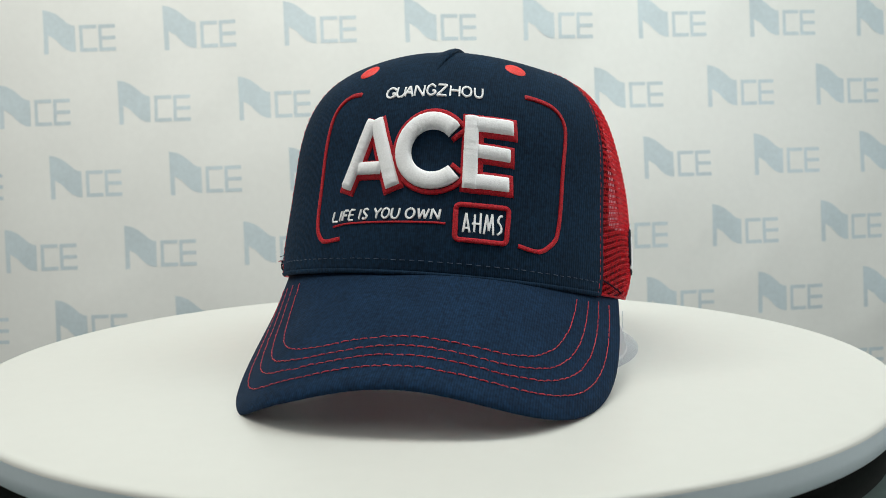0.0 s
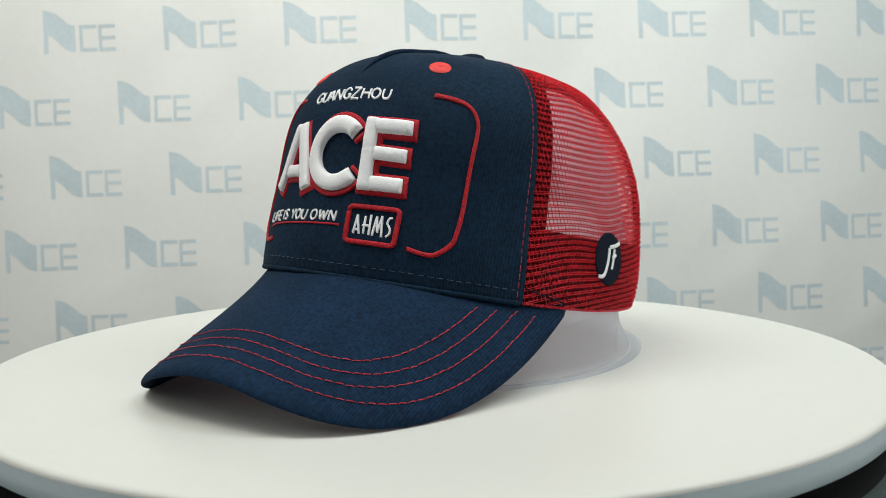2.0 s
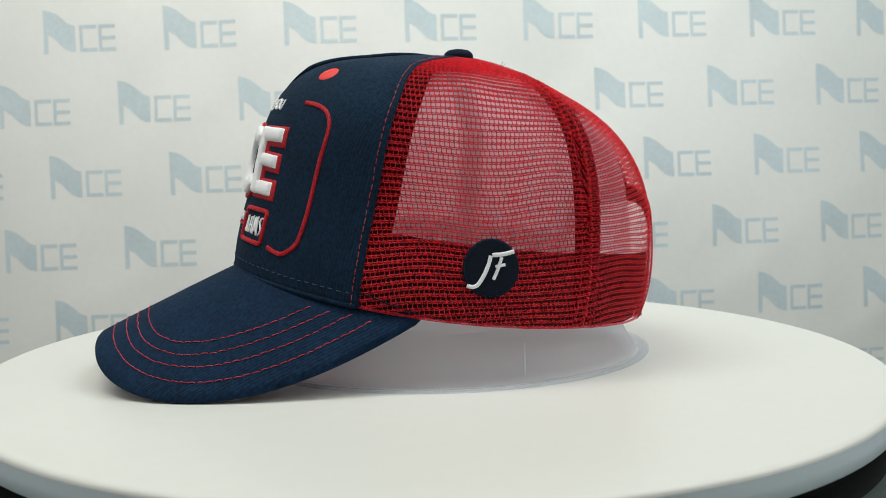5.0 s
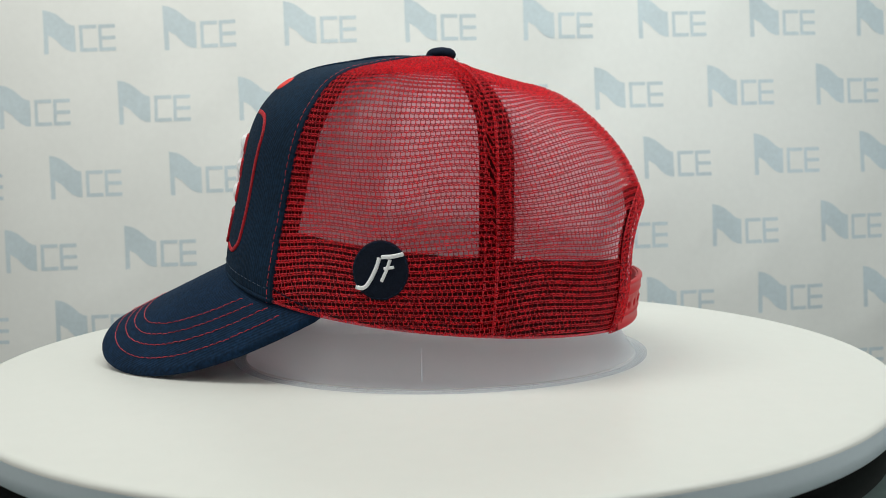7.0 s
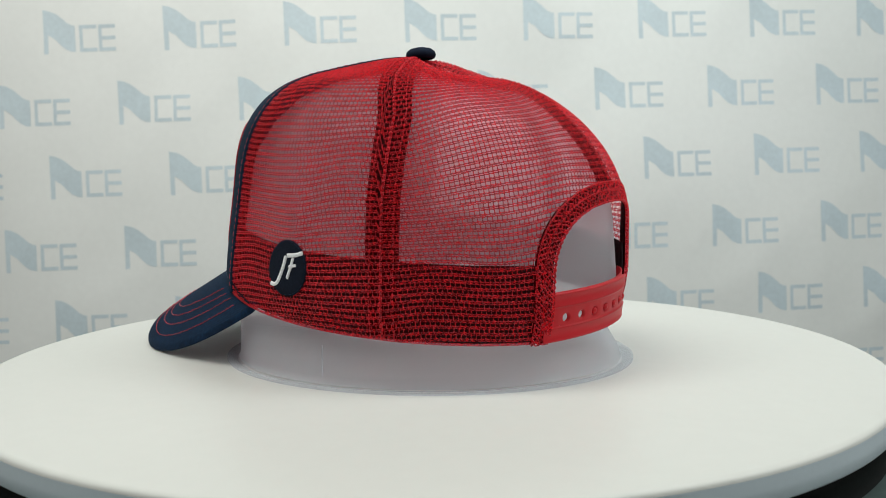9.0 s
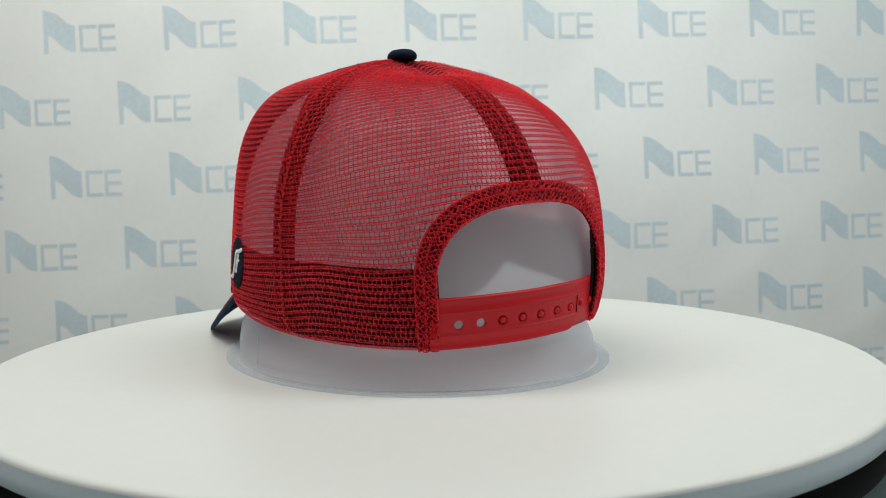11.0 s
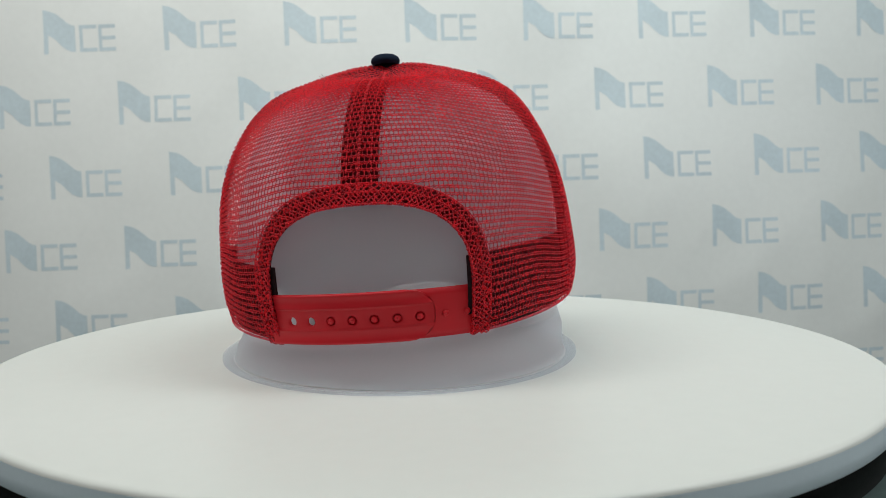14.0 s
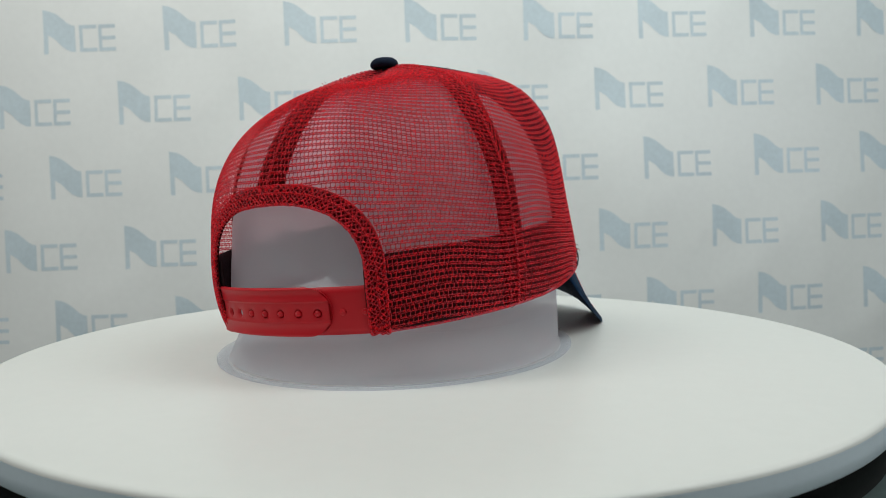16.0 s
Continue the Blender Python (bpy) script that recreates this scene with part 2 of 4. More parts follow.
for x in el:
    deg = math.degrees(x)
    g = min(1.0, (deg - 40.0) / 9.0) * min(1.0, (90.0 - deg) / 20.0)
    ac = radians(float(np.interp(deg, [40, 50, 60, 88], [0.0, 3.2, 4.2, 3.0])))
    n0 = up_at(np.array(ac), np.array(x))
    for dx, dz in FOLD:
        r = max(0.012, float(rho(ac, x)) * math.cos(x))
        v.append(crown(np.array(ac + g * dx / r), np.array(x), 0.0004) + n0 * (dz * g))
m = len(FOLD)
for i in range(len(el) - 1):
    for k in range(m - 1):
        f.append((i * m + k, i * m + k + 1, (i + 1) * m + k + 1, (i + 1) * m + k))
part("top_dart", (v, f), NAVY, cap)


# --- net
def prism(v, f, p, q, n, w0, w1, h):
    """A small three-sided yarn from p to q; w: half width vectors, n: outward."""
    k = len(v)
    v += [p - w0, p + w0, p + n * h, q - w1, q + w1, q + n * h]
    f += [(k, k + 2, k + 5, k + 3), (k + 2, k + 1, k + 4, k + 5), (k + 1, k, k + 3, k + 4)]


PITCH_E, PITCH_A = radians(1.63), 0.00205


def sway(a, e):
    """Slack of the net: its rows wander a little up and down, and climb towards the back seam."""
    fade = np.clip(e / radians(40), 0, 1) * np.clip((radians(84) - e) / radians(20), 0, 1)
    climb = np.where(np.abs(a) > radians(112), np.abs(a) - radians(148), 0.0) * fade
    return 0.16 * climb + PITCH_E * (0.32 * np.sin(7 * a + 5 * e) + 0.16 * np.sin(11 * a - 3 * e + 2) + 0.05 * np.sin(17 * a - 11 * e + 1))


def crown_net(name, left_edge, right_edge, side, off=0.0):
    """Net of one panel between two seams; side +1 or -1."""
    v, f = [], []
    rows = np.arange(radians(-30), radians(88), PITCH_E)
    prev = None
    for i, e in enumerate(rows):
        a0, a1 = float(left_edge(e)), float(right_edge(e))
        fine = np.linspace(a0, a1, 120)
        pts = crown(fine, np.full(120, e))
        s = np.concatenate([[0], np.cumsum(np.linalg.norm(np.diff(pts, axis=0), axis=1))])
        n = max(2, int(s[-1] / PITCH_A))
        pos = (np.arange(n + 1) + (0.5 if i % 2 else 0.0)) * (s[-1] / n)
        a = np.interp(np.concatenate([[0], pos, [s[-1]]]), s, fine)
        z = crown(a, e + sway(a * side, e))[:, 2]
        ok = (z > z_edge(a) + 0.0006) & ~in_arch(a, z, 0.0078)
        P = crown(a * side, e + sway(a * side, e), off)
        N = up_at(a * side, np.full(a.shape, e))
        T = np.stack([-np.sin(e) * np.sin(a * side), np.sin(e) * np.cos(a * side), np.full(a.shape, np.cos(e))], -1)
        jit = np.random.default_rng(i).normal(0, 0.00006, len(a))
        for j in range(len(a) - 1):
            if ok[j] and ok[j + 1]:
                # two twisted yarns to a row
                w, w2 = T[j] * (0.00031 + 0.6 * jit[j]), T[j + 1] * (0.00031 + 0.6 * jit[j + 1])
                for lo, hi, lift in ((0.00062, 0.00026, 0.00036), (-0.00026, -0.00062, 0.00048)):
                    prism(v, f, P[j] + T[j] * lo, P[j + 1] + T[j + 1] * hi, N[j], w, w2, lift + 0.4 * jit[j])
        # bars up to the next row
        if i + 1 < len(rows):
            e2 = rows[i + 1]
            b = a[1:-1]
            if len(b) < 3:
                continue
            P2 = crown(b * side, e2 + sway(b * side, e2), off)
            z2 = P2[:, 2]
            ok2 = ok[1:-1] & (z2 > z_edge(b) + 0.0006) & ~in_arch(b, z2, 0.0078) & (b > float(left_edge(e2))) & (b < float(right_edge(e2)))
            for j in range(len(b)):
                if ok2[j]:
                    S = np.array([np.cos(b[j] * side), np.sin(b[j] * side), 0]) * 0.00031
                    mid = P[j + 1] * 0.5 + P2[j] * 0.5
                    prism(v, f, P[j + 1], mid, N[j + 1], S * 1.5, S * 0.6, 0.0003)
                    prism(v, f, mid, P2[j], N[j + 1], S * 0.6, S * 1.2, 0.0003)
    return part(name, (v, f), RED_NET, cap, "red open net panel", smooth=False)


HALF = lambda e: math.pi


def shifted(curve, e, d):
    """A seam's angle, moved d metres round the crown."""
    a = float(curve(e))
    r = max(0.003, float(rho(a, e)) * math.cos(e))
    return a + d * min(1.0, r / 0.03) / r


for sgn in (1, -1):
    crown_net("net_panel", lambda e: shifted(seam_front, e, -0.0008), lambda e: shifted(seam_side, e, -0.0003), sgn)
    crown_net("net_panel", lambda e: shifted(seam_side, e, 0.0003), lambda e: shifted(HALF, e, -0.0003), sgn)


def strip_net(name, path, across, width, rows, label=""):
    """A doubled strip of net along a path: path and across give a (list of a, e) point at (t, offset)."""
    v, f = [], []
    offs = np.linspace(-width / 2, width / 2, rows)
    last, m = None, 0
    for i, o in enumerate(offs):
        P, N = zip(*[across(k, o) for k in path])
        P, N = np.array(P), np.array(N)
        d = np.concatenate([[0], np.cumsum(np.linalg.norm(np.diff(P, axis=0), axis=1))])
        m = m or max(3, int(d[-1] / 0.0020))
        pos = np.clip((np.arange(m + 1) + (0.5 if i % 2 else 0.0)) / m, 0, 1) * d[-1]
        g = np.random.default_rng(i + m)
        pos = np.clip(pos + g.normal(0, 0.00045, m + 1), 0, d[-1])
        Q = np.stack([np.interp(pos, d, P[:, c]) for c in range(3)], -1)
        NN = np.stack([np.interp(pos, d, N[:, c]) for c in range(3)], -1)
        if last is not None:
            for j in range(m + 1):
                for q in (j, j + (1 if i % 2 else -1)):
                    if 0 <= q <= m:
                        t = last[q] - Q[j]
                        n = np.linalg.norm(t)
                        if 1e-5 < n < 0.006:
                            w = np.cross(t / n, NN[j]) * 0.00038
                            prism(v, f, Q[j], last[q], NN[j], w, w, 0.0004)
        if i in (0, rows - 1) or (rows > 6 and i == rows // 2):
            for j in range(m):
                t = Q[j + 1] - Q[j]
                n = np.linalg.norm(t)
                if n > 1e-5:
                    w = np.cross(t / n, NN[j]) * 0.00036
                    prism(v, f, Q[j], Q[j + 1], NN[j], w, w, 0.0005)
        last = Q
    return part(name, (v, f), RED_NET, cap, label, smooth=False)


def seam_strip(curve, e0, e1, width, shift, sgn, rows):
    a_low = float(curve(e0))
    path = np.linspace(max(e0, float(e_at(np.array(a_low), z_edge(a_low) + 0.0012))), e1, 60)

    def at(off):
        def across(e, o):
            a = curve(e) * sgn
            r = max(0.003, float(rho(a, e)) * math.cos(e))
            a2 = a + (o + shift) * sgn * min(1.0, r / 0.03) / r
            return crown(np.array(a2), np.array(e), off), up_at(np.array(a2), np.array(e))
        return across
    if rows > 4:
        # sewn ridge along the middle of the seam
        P, N = zip(*[at(0.0006)(e, 0.0) for e in path])
        part("seam_ridge", stitches(P, N, 0.0019, 0.0005, 0.0007, 0.0004), RED_NET, cap, "sewn red seam ridge")
        for o in (-0.0052, 0.0052):
            P, N = zip(*[at(0.0005)(e, o) for e in path])
            part("seam_stitching", stitches(P, N, 0.0021, 0.0009, 0.00030, 0.00025), RED_NET, cap)
    offs = np.linspace(-width / 2, width / 2, 5)
    g = np.array([[at(-0.0008)(e, o)[0] for o in offs] for e in path])
    h = np.array([[at(-0.0014)(e, o)[0] for o in offs] for e in path])
    part("seam_tape", grid_shell(g, h), TAPE, cap, "dark tape behind the net seam")


for sgn in (1, -1):
    seam_strip(seam_side, radians(-24), radians(85), 0.015, 0.0, sgn, 7)
    seam_strip(seam_front, radians(-12), radians(84), 0.0088, 0.0044, sgn, 4)
seam_strip(lambda e: math.pi, radians(13), radians(85), 0.016, 0.0, 1, 7)


# --- arch over the opening
def arch_point(k, o, off):
    """k from -1 to 1 along the arch, o outwards from the middle of the binding."""
    L = 0.0 + o + 0.0042
    t = k * 1.22
    if abs(k) > 0.78:
        d = 0.0445 + L
        z = 0.045 - (abs(k) - 0.78) / 0.22 * 0.0245
        if k < 0:
            d = -d
    else:
        th = k / 0.78 * math.pi / 2
        d = (0.0445 + L) * math.copysign(abs(math.sin(th)) ** 0.8, k)
        z = 0.045 + (0.0338 + L) * abs(math.cos(th)) ** 0.8
    a = math.pi - d / 0.1
    e = float(e_at(np.array(a), np.array(z)))
    return crown(np.array(a), np.array(e), off), up_at(np.array(a), np.array(e))


path = np.linspace(-1, 1, 90)
strip_net("arch_binding", path, lambda k, o: arch_point(k, o, 0.0007), 0.0084, 8, "doubled red net binding round the back opening")
offs = np.linspace(-0.0042, 0.0042, 4)
g = np.array([[arch_point(k, o, -0.0006)[0] for o in offs] for k in path])
h = np.array([[arch_point(k, o, -0.0012)[0] for o in offs] for k in path])
part("arch_tape", grid_shell(g, h), TAPE, cap, "dark tape behind the arch binding")
q = [arch_point(k, -0.0044, 0.0002) for k in path]
part("arch_edge", stitches([x[0] for x in q], [x[1] for x in q], 0.0021, 0.0003, 0.00045, 0.0006), RED_NET, cap)

# --- hem of the net and inner sweatband
for sgn in (1, -1):
    aa = np.radians(np.linspace(48, 154.5, 130)) * sgn
    ee = e_at(aa, z_edge(aa) + 0.0008)
    part("net_hem", tube(crown(aa, ee, 0.0), up_at(aa, ee), 0.0006, 0.0006, 6), RED_NET, cap)
aa = np.radians(np.linspace(-155.3, 155.3, 200))[None, :]
kk = np.linspace(0.0, 0.034, 8)[:, None]
zz = z_edge(aa) + kk * (1 + 0 * aa)
aaa = aa + 0 * zz
ee = e_at(aaa, zz)
part("sweatband", grid_shell(crown(aaa, ee, -0.0019), crown(aaa, ee, -0.0031)), DARK_BAND, cap, "black cloth sweatband inside the rim")

# --- top button
prof = [(0.0, 0.0060), (0.003, 0.0059), (0.0055, 0.0052), (0.0072, 0.0036), (0.0078, 0.0018), (0.0074, 0.0002), (0.0062, -0.0008)]
v, f = revolve(prof, 32)
part("top_button", ([(x + 0.001, y + 0.001, z * 0.85 + 0.1534) for x, y, z in v], f), NAVY_BUTTON, cap, "navy cloth-covered button")

# ---------------------------------------------------------------- brim
BW, BY, BL = 0.0843, -0.0493, 0.1289


def brim_z(x, y):
    d = -(y + 0.1)
    dip = np.clip((-x - 0.042) / 0.034, 0, 1)
    return 0.0566 - 0.0040 * dip * dip * (3 - 2 * dip) - 0.4296 * d - 0.3914 * d * d - (5.2474 + 14.7 * d) * x * x - 243.0 * x ** 4 + 0.0393 * x


def brim_place(x, y, z):
    c, s = math.cos(0.0559), math.sin(0.0559)
    return np.stack([c * x - s * (y + 0.06) + 0.0025, s * x + c * (y + 0.06) - 0.06, z], -1)


def brim_outline(u, off=0.0):
    """Plan outline of the brim, inset by off; u from -1 to 1."""
    ph = u * math.pi / 2
    x = np.sign(ph) * (np.where(ph < 0, BW + 0.0014, BW) - off) * np.abs(np.sin(ph)) ** 0.644
    y = BY - (BL - off) * np.abs(np.cos(ph)) ** 0.873
    return x, y


def brim_surface(u, v, drop=0.0):
    """v 0 at the crown, 1 at the outer edge."""
    a = u * radians(66)
    e = e_at(a, z_edge(a))
    c = crown(a, e, -0.0035)
    # crown edge in the brim's own plan
    cs, sn = math.cos(-0.0559), math.sin(-0.0559)
    px, py = c[..., 0] - 0.0025, c[..., 1] + 0.06
    ix, iy = cs * px - sn * py, sn * px + cs * py - 0.06
    ox, oy = brim_outline(u)
    x, y = ix + (ox - ix) * v, iy + (oy - iy) * v
    lift = np.maximum(0, c[..., 2] + 0.0012 - brim_z(ix, iy))
    far = np.hypot(x - ix, y - iy)
    z = brim_z(x, y) + lift * np.clip(1 - far / 0.035, 0, 1) ** 2 - drop
    return brim_place(x, y, z)


uu = np.concatenate([np.linspace(-1, 1, 97)])
vv = np.array([0, 0.08, 0.16, 0.25, 0.35, 0.45, 0.55, 0.65, 0.74, 0.82, 0.89, 0.94, 0.975, 0.993, 1.0])
U, V = np.meshgrid(uu, vv)
rnd = np.where(V > 0.97, ((V - 0.97) / 0.03) ** 2 * 0.0013, 0.0)
brim = part("brim", grid_shell(brim_surface(U, V, rnd), brim_surface(U, V, 0.0036 - rnd)), NAVY_BRIM_LIT, cap, "navy curved brim with red stitching")


UG, VG = np.meshgrid(np.linspace(-1, 1, 260), np.linspace(0.02, 1, 110))
BRIM_GRID = brim_surface(UG, VG).reshape(-1, 3)


def brim_line(W, L, p, q):
    """A stitch line: W half width, L depth, p and q the squareness of its corners."""
    ph = np.linspace(-0.985, 0.985, 420) * math.pi / 2
    x = np.sign(ph) * W * np.abs(np.sin(ph)) ** p
    y = BY - L * np.abs(np.cos(ph)) ** q
    pl = brim_place(x, y, 0 * x)
    a = np.arctan2(pl[:, 0], -pl[:, 1])
    c = crown(a, e_at(a, z_edge(a)), 0.0)
    keep = np.hypot(pl[:, 0], pl[:, 1]) > np.hypot(c[:, 0], c[:, 1]) + 0.0005
    pl = pl[keep]
    for k in range(len(pl)):
        d = np.hypot(BRIM_GRID[:, 0] - pl[k, 0], BRIM_GRID[:, 1] - pl[k, 1])
        near = np.argpartition(d, 4)[:4]
        w = 1 / (d[near] + 1e-5)
        pl[k, 2] = (BRIM_GRID[near, 2] * w).sum() / w.sum() + 0.0002
    return pl, np.tile(np.array([0, -0.35, 0.94]), (len(pl), 1))


for W, L, p, q in ((0.0788, 0.1210, 0.64, 0.72), (0.0738, 0.1155, 0.60, 0.71), (0.0690, 0.1107, 0.55, 0.70), (0.0640, 0.1058, 0.51, 0.70)):
    P, N = brim_line(W, L, p, q)
    part("brim_stitching", stitches(P, N, 0.0032, 0.0006, 0.00021, 0.0002), SEAM_THREAD, brim, "red thread stitch line")

# ---------------------------------------------------------------- stitching on the front panel
for sgn in (1, -1):
    e = np.radians(np.linspace(-11, 72, 160))
    a = (seam_front(e) - radians(1.7)) * sgn
    part("seam_stitching", stitches(crown(a, e, 0.0009), up_at(a, e), 0.0024, 0.0012, 0.00016, 0.00014), SEAM_THREAD, front, "fine red seam stitching")
a = np.radians(np.linspace(-48, 48, 160))
e = e_at(a, z_edge(a) + 0.0062)
part("hem_stitching", stitches(crown(a, e, 0.0008), up_at(a, e), 0.0024, 0.0016, 0.0002, 0.0002), BLUE_THREAD, front, "slate blue hem stitching")


# dark bar tacks where the brim runs under the net, and loose thread ends
for sgn in (1, -1):
    a = np.radians(np.linspace(50, 63, 40)) * sgn
    e = e_at(a, z_edge(a) + np.linspace(0.0075, 0.0030, 40))
    part("bar_tack", stitches(crown(a, e, 0.0009), up_at(a, e), 0.0022, 0.0006, 0.0004, 0.0003), NAVY_FELT, cap, "dark bar tack stitches")
g = np.random.default_rng(5)
for ad, z, n in ((-50.5, 0.049, 5), (-112, 0.028, 2), (-113, 0.055, 2), (113, 0.138, 2), (176, 0.128, 3), (112.0, 0.145, 3)):
    for k in range(n):
        a = radians(ad) + g.normal(0, 0.012)
        e = float(e_at(np.array(a), np.array(z + g.normal(0, 0.002))))
        p = crown(np.array(a), np.array(e), 0.0006)
        d = up_at(np.array(a), np.array(e)) * g.uniform(0.4, 1.0) + g.normal(0, 0.6, 3)
        d /= np.linalg.norm(d)
        b = g.normal(0, 0.0012, 3)
        pts = [p + d * (0.0015 * t) + 0.6 * b * t * t for t in np.linspace(0, 1, 5)]
        part("loose_thread", tube(pts, [np.cross(d, [0.3, 0.5, 0.8])] * 5, 0.00014, 0.00014, 4), NAVY_FELT if k % 2 else RED_NET, cap)


# ---------------------------------------------------------------- embroidery
RA = 0.105


def on_front(u, v, off):
    """u: metres round from the middle of the front, v: height."""
    a = np.asarray(u) / RA
    z = np.asarray(v) - 0.015 * a * a
    return crown(a, e_at(a, z), 0.0008 + np.asarray(off))


def resample(pts, step):
    p = np.array(pts, float)
    d = np.concatenate([[0], np.cumsum(np.linalg.norm(np.diff(p, axis=0), axis=1))])
    n = max(2, int(round(d[-1] / step)) + 1)
    s = np.linspace(0, d[-1], n)
    return np.stack([np.interp(s, d, p[:, c]) for c in range(2)], -1)


def curve2(pts, n=10):
    """A rounded line through points (Catmull-Rom)."""
    p = [np.array(q, float) for q in pts]
    p = [2 * p[0] - p[1]] + p + [2 * p[-1] - p[-2]]
    out = []
    for i in range(1, len(p) - 2):
        for t in np.linspace(0, 1, n, endpoint=False):
            out.append(0.5 * (2 * p[i] + (p[i + 1] - p[i - 1]) * t + (2 * p[i - 1] - 5 * p[i] + 4 * p[i + 1] - p[i + 2]) * t * t + (3 * p[i] - p[i - 1] - 3 * p[i + 1] + p[i + 2]) * t ** 3))
    out.append(p[-2])
    return out


def satin(pts, width, height, where, step=0.0006, base=0.0, seed=0):
    """A raised band of satin stitches along a line in the plane of the cloth."""
    p = resample(pts, step)
    t = np.gradient(p, axis=0)
    t /= np.linalg.norm(t, axis=1)[:, None] + 1e-12
    n = np.stack([-t[:, 1], t[:, 0]], -1)
    g = np.random.default_rng(seed + len(p))
    ks = np.array([-1.0, -0.97, -0.84, -0.55, 0.0, 0.55, 0.84, 0.97, 1.0])
    hs = np.array([0.0, 0.42, 0.76, 0.95, 1.0, 0.95, 0.76, 0.42, 0.0])
    m = len(p)
    end = np.minimum(np.arange(m), np.arange(m)[::-1]) * step
    sc = np.clip(end / (height * 0.9 + 1e-6), 0, 1)
    sc = np.sqrt(1 - (1 - sc) ** 2) * 0.85 + 0.15
    wob = 1 + g.normal(0, 0.012, m)
    hob = 1 + g.normal(0, 0.02, m) + 0.025 * (np.arange(m) % 2)
    u = p[:, None, 0] + n[:, None, 0] * ks * (width / 2) * wob[:, None]
    v = p[:, None, 1] + n[:, None, 1] * ks * (width / 2) * wob[:, None]
    h = hs[None, :] * height * (sc * hob)[:, None] + base
    P = where(u, v, h)
    c = len(ks)
    verts = P.reshape(-1, 3)
    f = [(i * c + j, i * c + j + 1, (i + 1) * c + j + 1, (i + 1) * c + j) for i in range(m - 1) for j in range(c - 1)]
    f += [tuple(range(c)), tuple((m - 1) * c + j for j in range(c - 1, -1, -1))]
    return verts, f


D = math.pi / 180 * RA
LETTERS = {
    "letter_a": [[(-18.8 * D, 0.0848), (-13.9 * D, 0.1146)], [(-6.3 * D, 0.0855), (-13.0 * D, 0.1146)], [(-16.4 * D, 0.0935), (-9.8 * D, 0.0935)]],
    "letter_c": [[(2.2 * D + 0.0128 * math.cos(t), 0.1011 + 0.0125 * math.sin(t)) for t in np.radians(np.linspace(44, 319, 40))]],
    "letter_e": [[(11.2 * D, 0.0863), (11.3 * D, 0.1169)], [(11.4 * D, 0.1133), (21.8 * D, 0.1136)], [(12.4 * D, 0.1021), (20.9 * D, 0.1018)], [(11.3 * D, 0.0896), (20.5 * D, 0.0897)]],
}
for k, (nm, strokes) in enumerate(LETTERS.items()):
    ws = {"letter_a": [0.0056, 0.0064, 0.0056], "letter_c": [0.0071], "letter_e": [0.0064, 0.0062, 0.0057, 0.0062]}[nm]
    body = [satin(s, w, 0.0027 - 0.0002 * i, on_front, 0.0005, 0.0004, 7 * k + i) for i, (s, w) in enumerate(zip(strokes, ws))]
    let = part(nm, joined(body), WHITE_THREAD, front, "raised white satin-stitched letter")
    red = []
    if nm == "letter_c":
        # a cord round the outside of the curve, turned in at both ends
        cx, cy = 2.2 * D + 0.0003, 0.1009
        cord = [(cx + 0.0095 * math.cos(radians(33)), cy + 0.0095 * math.sin(radians(33)))]
        cord += [(cx + 0.0171 * math.cos(t), cy + 0.0171 * math.sin(t)) for t in np.radians(np.linspace(36, 327, 60))]
        cord += [(cx + 0.0095 * math.cos(radians(-31)), cy + 0.0095 * math.sin(radians(-31)))]
        red.append(satin(cord, 0.0021, 0.0012, on_front, 0.0005, 0.0, 3))
    else:
        dx, dy, grow = (0.0000, -0.0007, 0.0028) if nm == "letter_a" else (0.0007, -0.0003, 0.0032)
        for i, (s, w) in enumerate(zip(strokes, ws)):
            s2 = [np.array(q) + np.array([dx, dy]) for q in s]
            d0, d1 = s2[0] - s2[1], s2[-1] - s2[-2]
            s2 = [s2[0] + d0 / np.linalg.norm(d0) * 0.0012] + s2[1:-1] + [s2[-1] + d1 / np.linalg.norm(d1) * 0.0012]
            red.append(satin(s2, w + grow, 0.0011, on_front, 0.0005, 0.0, 31 * k + i))
    part("letter_outline", joined(red), RED_THREAD, let, "red satin outline")

# frame lines round the emblem
RIGHT_BRACKET = [(25.8, 0.1294), (29.3, 0.1294), (33.7, 0.1285), (36.3, 0.1259), (37.5, 0.1214), (37.2, 0.1152), (35.8, 0.1021), (34.4, 0.0850), (33.1, 0.0743), (31.9, 0.0694), (28.7, 0.0647), (26.2, 0.0640), (22.4, 0.0652)]
LEFT_BRACKET = [(-20.6, 0.1279), (-24.4, 0.1279), (-27.5, 0.1254), (-29.1, 0.1209), (-29.6, 0.1146), (-29.5, 0.1016), (-28.3, 0.0840), (-27.6, 0.0754), (-26.7, 0.0684), (-25.0, 0.0642), (-23.1, 0.0628), (-18.6, 0.0638)]
for pts in (RIGHT_BRACKET, LEFT_BRACKET):
    part("bracket", satin(curve2([(x * D, z) for x, z in pts], 12), 0.0019, 0.0008, on_front, 0.0005), RED_THREAD, front, "red satin bracket line")
UNDERLINE = [(-21.4, 0.0690), (-17.6, 0.0701), (-11.4, 0.0707), (-3.3, 0.0712), (2.9, 0.0715), (6.3, 0.0715)]
part("underline", satin(curve2([(x * D, z) for x, z in UNDERLINE], 6), 0.0009, 0.0005, on_front, 0.0006), RED_THREAD, front, "thin red underline")


